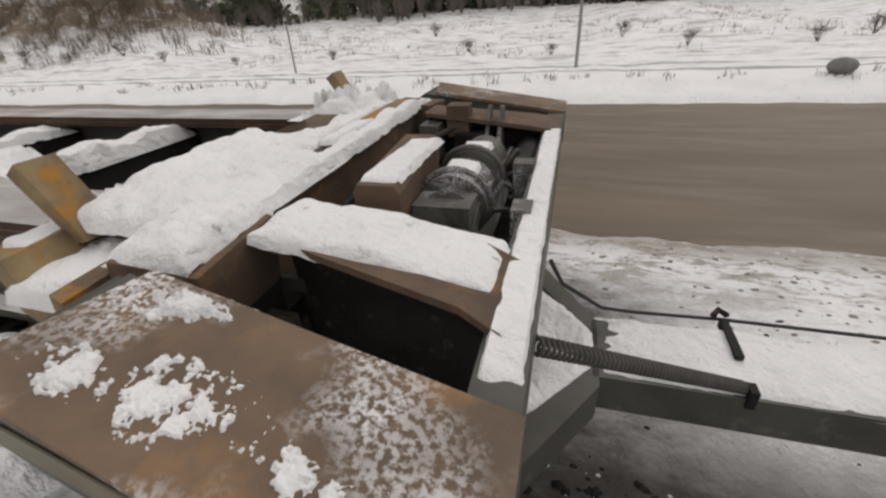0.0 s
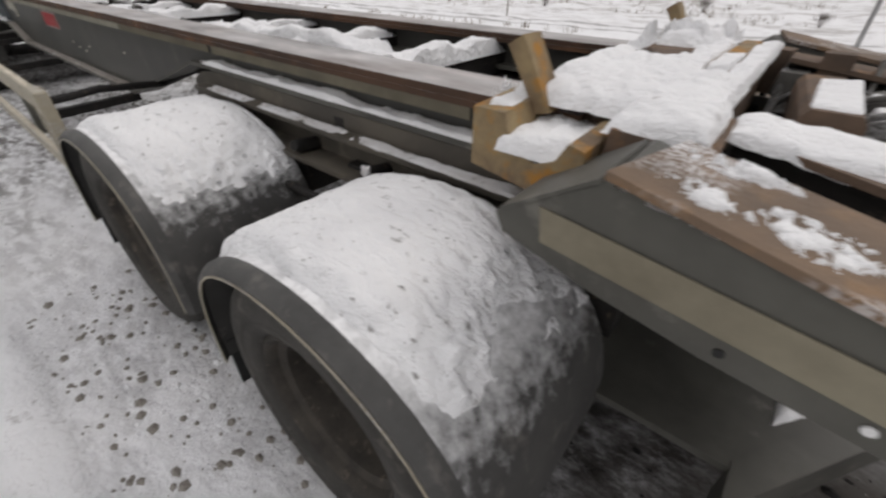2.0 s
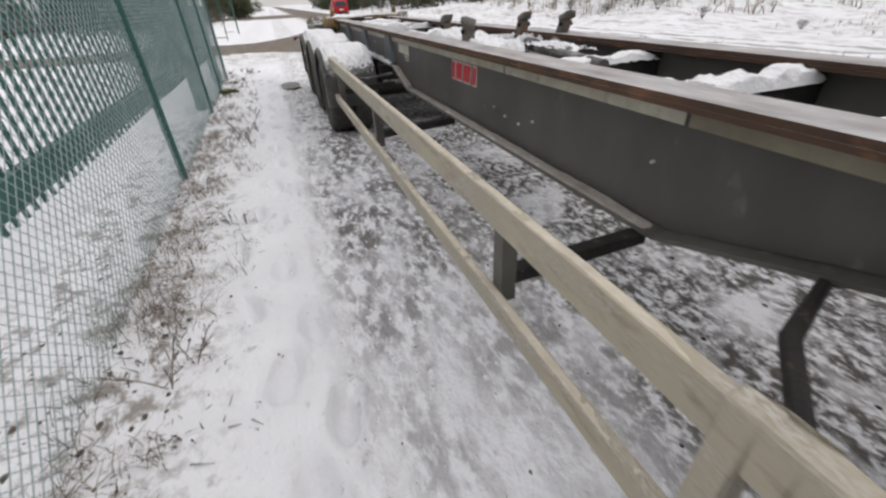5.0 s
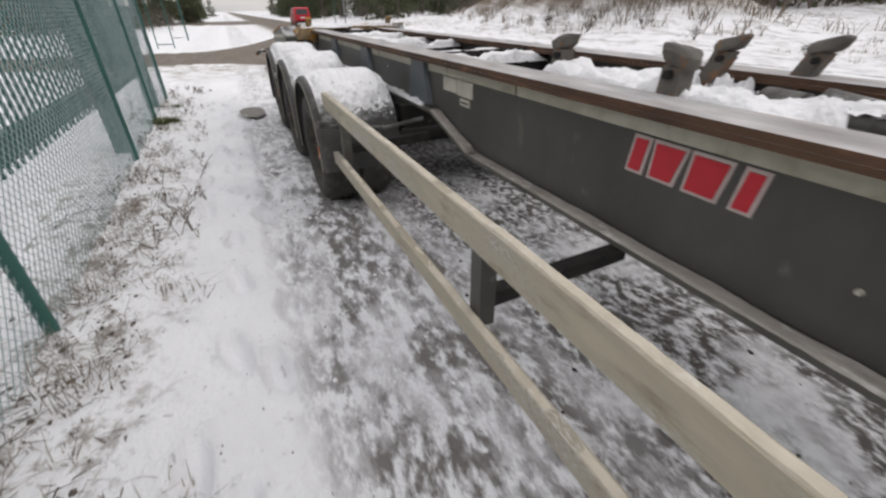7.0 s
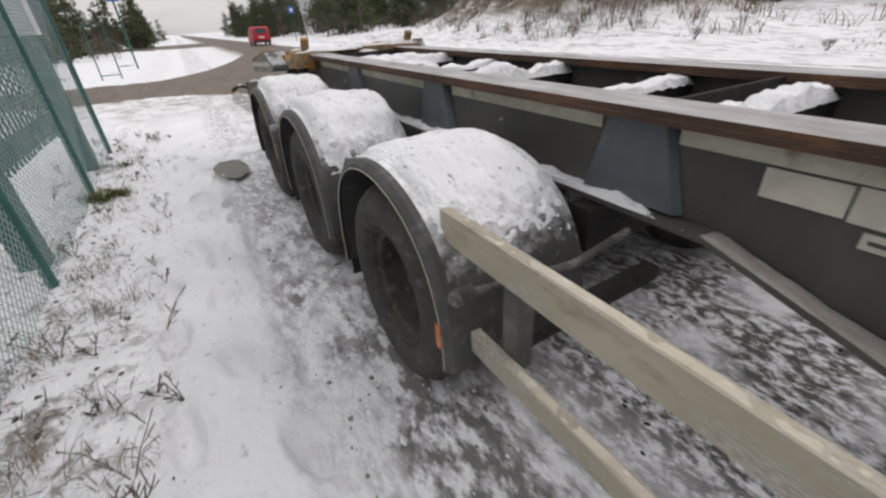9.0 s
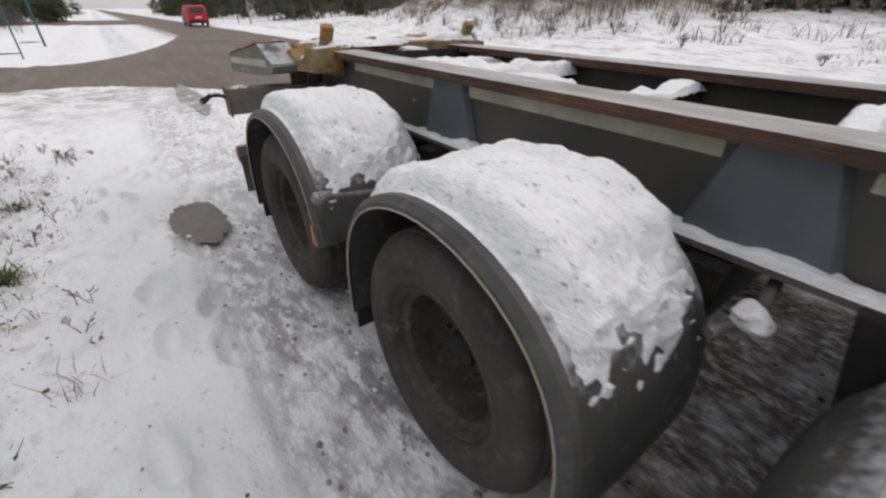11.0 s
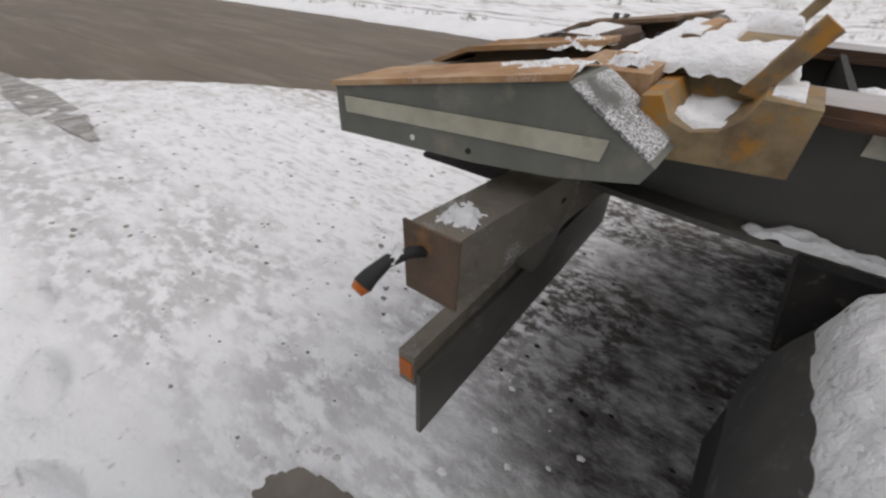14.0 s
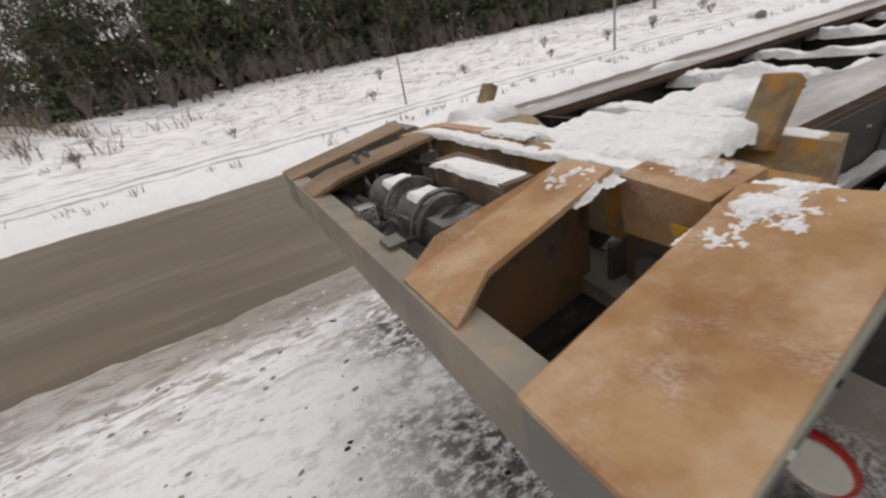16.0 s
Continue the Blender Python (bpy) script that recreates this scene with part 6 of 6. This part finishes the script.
def build_sign(x, y, h, w, hh, label):
    t = thing("road_sign", (x, y, ground_height(x, y)), label, "road sign")
    z0 = ground_height(x, y)
    b = new_bm()
    tube(b, [(x, y, z0 - 0.1), (x, y, z0 + h)], 0.045, 10)
    part("sign_post", b, M_FENCE, t, smooth=True)
    b = new_bm()
    box(b, x + 0.05, x + 0.07, y - w / 2, y + w / 2, z0 + h - hh, z0 + h)
    part("sign_panel", bev(b, 0.004, 1), M_BLUE, t, "blue panel")
    b = new_bm()
    box(b, x + 0.0705, x + 0.075, y - w * 0.2, y + w * 0.2, z0 + h - hh * 0.75, z0 + h - hh * 0.25)
    part("sign_field", b, M_WHITE, t, "white plain field")


build_sign(-37.5, -2.9, 3.7, 0.55, 0.55, "blue road sign on a green post")
build_sign(-66, 12.2, 3.6, 0.7, 0.7, "blue road sign beside the far road")
# a folding rack of two thin uprights beside it
t = thing("steel_rack", (-31.4, -3.5, ground_height(-31.4, -3.5)), "thin dark steel frame standing in snow", "rack")
z0 = ground_height(-31.4, -3.5)
for dy in (-0.35, 0.35):
    b = new_bm()
    tube(b, [(-31.4, -3.5 + dy, z0 - 0.05), (-31.6, -3.5 + dy, z0 + 2.2)], 0.025, 8)
    part("upright", b, M_FENCE, t, smooth=True)
for hz in (0.25, 2.15):
    b = new_bm()
    tube(b, [(-31.4 - 0.09 * hz, -3.85, z0 + hz), (-31.4 - 0.09 * hz, -3.15, z0 + hz)], 0.02, 8)
    part("rail", b, M_FENCE, t, smooth=True)
# notice on the gate post
t = new_bm()
box(t, -14.608, -14.60, -2.24, -1.98, 1.5, 2.0)
tagged(mesh_ob("notice_board", t, M_WHITE), "white notice board on the gate post", "sign")


# ---------------------------------------------------------------- red van far along the road
def build_van(x, y):
    """Small panel van; its nose points along -x."""
    zr = -0.185
    van = thing("red_van", (x, y, zr), "small red panel van stopped on the road", "van")

    prof = [(0.0, 0.45), (0.0, 0.75), (0.06, 1.15), (0.20, 1.78), (0.35, 1.86), (2.4, 1.88), (2.75, 1.82), (3.35, 1.22), (4.15, 1.02), (4.3, 0.85), (4.33, 0.42), (4.2, 0.3), (0.1, 0.3)]
    b = new_bm()
    v0 = [b.verts.new((x + 2.15 - u, y - 0.88 + 0.10 * max(0, (z - 1.1) / 0.8), zr + z)) for u, z in prof]
    v1 = [b.verts.new((x + 2.15 - u, y + 0.88 - 0.10 * max(0, (z - 1.1) / 0.8), zr + z)) for u, z in prof]
    b.faces.new(v0)
    b.faces.new(v1[::-1])
    for i in range(len(v0)):
        j = (i + 1) % len(v0)
        b.faces.new((v0[i], v1[i], v1[j], v0[j]))
    body = part("body", bev(b, 0.05, 3), M_RED, van, "glossy red body", True)
    b = new_bm()
    quadbox(b, [(x + 2.13, y - 0.66, zr + 1.18), (x + 2.15, y - 0.66, zr + 1.18), (x + 2.15, y + 0.66, zr + 1.18), (x + 2.13, y + 0.66, zr + 1.18), (x + 1.97, y - 0.60, zr + 1.70), (x + 2.0, y - 0.60, zr + 1.70), (x + 2.0, y + 0.60, zr + 1.70), (x + 1.97, y + 0.60, zr + 1.70)])
    part("rear_window", b, M_GLASS, body)
    b = new_bm()
    box(b, x + 2.10, x + 2.22, y - 0.86, y + 0.86, zr + 0.32, zr + 0.55)
    part("rear_bumper", bev(b, 0.03, 2), M_BLACK, van)
    b = new_bm()
    box(b, x + 2.13, x + 2.175, y - 0.26, y + 0.26, zr + 0.78, zr + 0.90)
    part("number_plate", b, M_WHITE, body)
    for s in (-1, 1):
        b = new_bm()
        box(b, x + 2.05, x + 2.165, y + s * 0.80 - 0.07, y + s * 0.80 + 0.07, zr + 0.8, zr + 1.12)
        part("tail_lamp", bev(b, 0.015, 2), M_LENS, van)
        b = new_bm()
        quadbox(b, [(x - 1.15, y + s * 0.885, zr + 1.15), (x - 0.2, y + s * 0.885, zr + 1.15), (x - 0.2, y + s * 0.86, zr + 1.15), (x - 1.15, y + s * 0.86, zr + 1.15), (x - 0.65, y + s * 0.815, zr + 1.68), (x - 0.2, y + s * 0.815, zr + 1.68), (x - 0.2, y + s * 0.79, zr + 1.68), (x - 0.65, y + s * 0.79, zr + 1.68)])
        part("side_window", b, M_GLASS, body)
        b = new_bm()
        box(b, x - 1.2, x + 1.3, y + s * 0.875 - 0.02, y + s * 0.875 + 0.02, zr + 0.58, zr + 0.68)
        part("side_strip", b, M_BLACK, body)
        for dx in (1.35, -1.35):
            b = revolve_y(new_bm(), [(0.19, 0.0), (0.28, 0.0), (0.315, 0.03), (0.315, 0.17), (0.28, 0.2), (0.19, 0.2)], 28)
            bmesh.ops.translate(b, verts=b.verts, vec=(x + dx, y + s * 0.80 - 0.1, zr + 0.315))
            w = part("wheel", b, M_TYRE, van, smooth=True)
            b = new_bm()
            tube(b, [(x + dx, y + s * 0.80 - 0.08, zr + 0.315), (x + dx, y + s * 0.80 + 0.08, zr + 0.315)], 0.2, 20)
            part("rim", b, M_POLE, w, smooth=True)


build_van(-64.0, 7.6)


# ---------------------------------------------------------------- trees
def tree_meshes(kind, seed, h):
    r = random.Random(seed)
    trunk = new_bm()
    sway = [Vector((0, 0, -0.3))]
    for k in range(1, 7):
        f = k / 6
        sway.append(Vector((0.05 * h * 0.3 * math.sin(seed + f * 3), 0.05 * h * 0.3 * math.cos(seed * 2 + f * 2), h * f)))
    r0 = 0.011 * h + 0.03
    tube(trunk, sway, [r0 * (1 - 0.9 * k / 6) for k in range(7)], 7, False)

    def at(f):
        i = min(5, int(f * 6))
        return sway[i].lerp(sway[i + 1], f * 6 - i)

    verts, faces = [], []

    def clump(c, size, n):
        for _ in range(n):
            d = Vector((r.gauss(0, 1), r.gauss(0, 1), r.gauss(0, 0.7))).normalized()
            p = c + d * size * r.random() ** 0.5
            e = Vector((r.gauss(0, 1), r.gauss(0, 1), r.gauss(0, 0.6))).normalized() * size * r.uniform(0.35, 0.7)
            g = e.cross(Vector((r.gauss(0, 1), r.gauss(0, 1), r.gauss(0, 1)))).normalized() * size * r.uniform(0.12, 0.3)
            b = len(verts)
            verts.extend([p - e * 0.5, p + g, p + e * 0.6, p - g])
            faces.append((b, b + 1, b + 2, b + 3))

    if kind == "pine":
        for k in range(58):
            f = r.uniform(0.06, 0.99)
            a = r.uniform(0, 6.28)
            L = h * (0.24 * (1.02 - f) ** 0.7 + 0.03) * r.uniform(0.6, 1.25)
            p0 = at(f)
            p1 = p0 + Vector((math.cos(a) * L, math.sin(a) * L, L * r.uniform(-0.35, 0.25)))
            tube(trunk, [p0, p1], [0.02 * L + 0.01, 0.006], 3, False)
            for q in (0.4, 0.7, 1.0):
                clump(p0.lerp(p1, q), 0.20 * L + 0.30, 9)
    else:
        for k in range(44):
            f = r.uniform(0.10, 0.97)
            a = r.uniform(0, 6.28)
            L = h * (0.22 * (1.05 - f) + 0.04) * r.uniform(0.6, 1.3)
            p0 = at(f)
            p1 = p0 + Vector((math.cos(a) * L * 0.7, math.sin(a) * L * 0.7, L * r.uniform(0.4, 1.0)))
            tube(trunk, [p0, p1], [0.018 * L + 0.008, 0.006], 3, False)
            for j in range(7):
                q = p0.lerp(p1, r.uniform(0.3, 1))
                e = Vector((r.uniform(-1, 1), r.uniform(-1, 1), r.uniform(0, 1.2))).normalized() * L * r.uniform(0.25, 0.6)
                b = len(verts)
                g = e.cross(Vector((r.gauss(0, 1), r.gauss(0, 1), r.gauss(0, 1)))).normalized() * 0.03
                verts.extend([q - g, q + g, q + e])
                faces.append((b, b + 1, b + 2))
                for i in range(3):
                    q2 = q + e * r.uniform(0.3, 0.9)
                    e2 = Vector((r.uniform(-1, 1), r.uniform(-1, 1), r.uniform(-0.2, 1))).normalized() * L * r.uniform(0.12, 0.3)
                    b = len(verts)
                    verts.extend([q2 - g * 0.6, q2 + g * 0.6, q2 + e2])
                    faces.append((b, b + 1, b + 2))
    me = bpy.data.meshes.new("crown")
    me.from_pydata([tuple(v) for v in verts], [], faces)
    return trunk, me


TREES = []
for k in range(7):
    kind = "pine" if k < 4 else "bare"
    h = (9.5, 11, 8, 10, 10.5, 9, 12)[k]
    tr, cr = tree_meshes(kind, 40 + k, h)
    nm = "pine_tree" if kind == "pine" else "bare_tree"
    t = thing(nm, (0, 0, -50), "dark green pine at the forest edge" if kind == "pine" else "leafless grey-brown birch at the forest edge", "tree", "forest trees")
    o = mesh_ob("trunk", tr, M_BARK, t, True, at=(0, 0, -50))
    cr.materials.append(M_NEEDLE if kind == "pine" else M_CROWN)
    c = new("crown", cr)
    c.parent = t
    TREES.append(t)

rt = random.Random(77)
used = [False] * 7


def plant(x, y, sc, pick=None):
    k = pick if pick is not None else rt.choice((0, 1, 2, 3, 4, 4, 5, 5, 6, 6))
    z0 = ground_height(x, y) - 0.15
    src = TREES[k]
    m = Matrix.Translation((x, y, z0)) @ Matrix.Rotation(rt.uniform(0, 6.28), 4, "Z")
    if not used[k]:
        used[k] = True
        src.matrix_basis = m
    else:
        src = copy_thing(src, m)
    src.scale = (sc, sc, sc * rt.uniform(0.9, 1.15))


for i in range(150):
    x = -36 + 112 * (i + rt.random()) / 150
    plant(x, 40 + rt.uniform(0, 7) + 0.10 * max(0, -x - 20), rt.uniform(0.75, 1.25))
for i in range(110):
    x = -34 + 130 * (i + rt.random()) / 110
    plant(x, 49 + rt.uniform(0, 12), rt.uniform(0.9, 1.4))
for i in range(60):
    plant(-38 - 95 * (i + rt.random()) / 60, 44 + rt.uniform(0, 25) + i * 0.5, rt.uniform(0.5, 0.85))
for i in range(130):
    f = rt.random()
    plant(-64 - 95 * f, 15 + rt.uniform(1, 38) + 3 * f, rt.uniform(0.55, 0.95), rt.choice((0, 1, 2, 3, 3, 5)))
for i in range(70):
    f = rt.random()
    plant(-52 - 75 * f, -8 - 8 * f - rt.uniform(0, 24), rt.uniform(0.5, 0.8), rt.choice((0, 1, 2, 3, 3, 4)))

for i in range(44):
    f = rt.random()
    plant(-76 - 90 * f, -3.5 - rt.uniform(0, 12), rt.uniform(0.45, 0.75), rt.choice((0, 1, 2, 3, 5)))
    plant(-84 - 90 * f, 12.5 + rt.uniform(0, 10), rt.uniform(0.45, 0.8), rt.choice((0, 1, 2, 3, 5)))

# low bushes and saplings along the forest's foot
def thicket(n, x0, x1, y0, y1, seed):
    r = random.Random(seed)
    verts, faces = [], []
    for _ in range(n):
        x, y = r.uniform(x0, x1), r.uniform(y0, y1)
        z0, h = ground_height(x, y), r.uniform(0.8, 3.0)
        for _ in range(14):
            a, t = r.uniform(0, 6.28), r.uniform(0.05, 0.45)
            top = Vector((x + math.cos(a) * t * h, y + math.sin(a) * t * h, z0 + h * r.uniform(0.6, 1.0)))
            b = len(verts)
            verts.extend([(x - 0.03, y, z0), (x + 0.03, y, z0), tuple(top)])
            faces.append((b, b + 1, b + 2))
            for _ in range(5):
                q = Vector((x, y, z0)).lerp(top, r.uniform(0.35, 1.0))
                e = Vector((r.uniform(-1, 1), r.uniform(-1, 1), r.uniform(0, 1.2))) * h * 0.22
                b = len(verts)
                verts.extend([tuple(q + Vector((-0.025, 0, 0))), tuple(q + Vector((0.025, 0, 0))), tuple(q + e)])
                faces.append((b, b + 1, b + 2))
    me = bpy.data.meshes.new("undergrowth")
    me.from_pydata(verts, [], faces)
    me.materials.append(M_CROWN)
    tagged(new("undergrowth", me), "bare brown saplings and bushes at the forest foot", "undergrowth", kind="stuff")


thicket(420, -40, 75, 37, 46, 8)
thicket(260, -130, -40, 38, 60, 9)
thicket(160, -110, -60, 15, 40, 10)
thicket(260, -100, -50, -30, -5, 11)
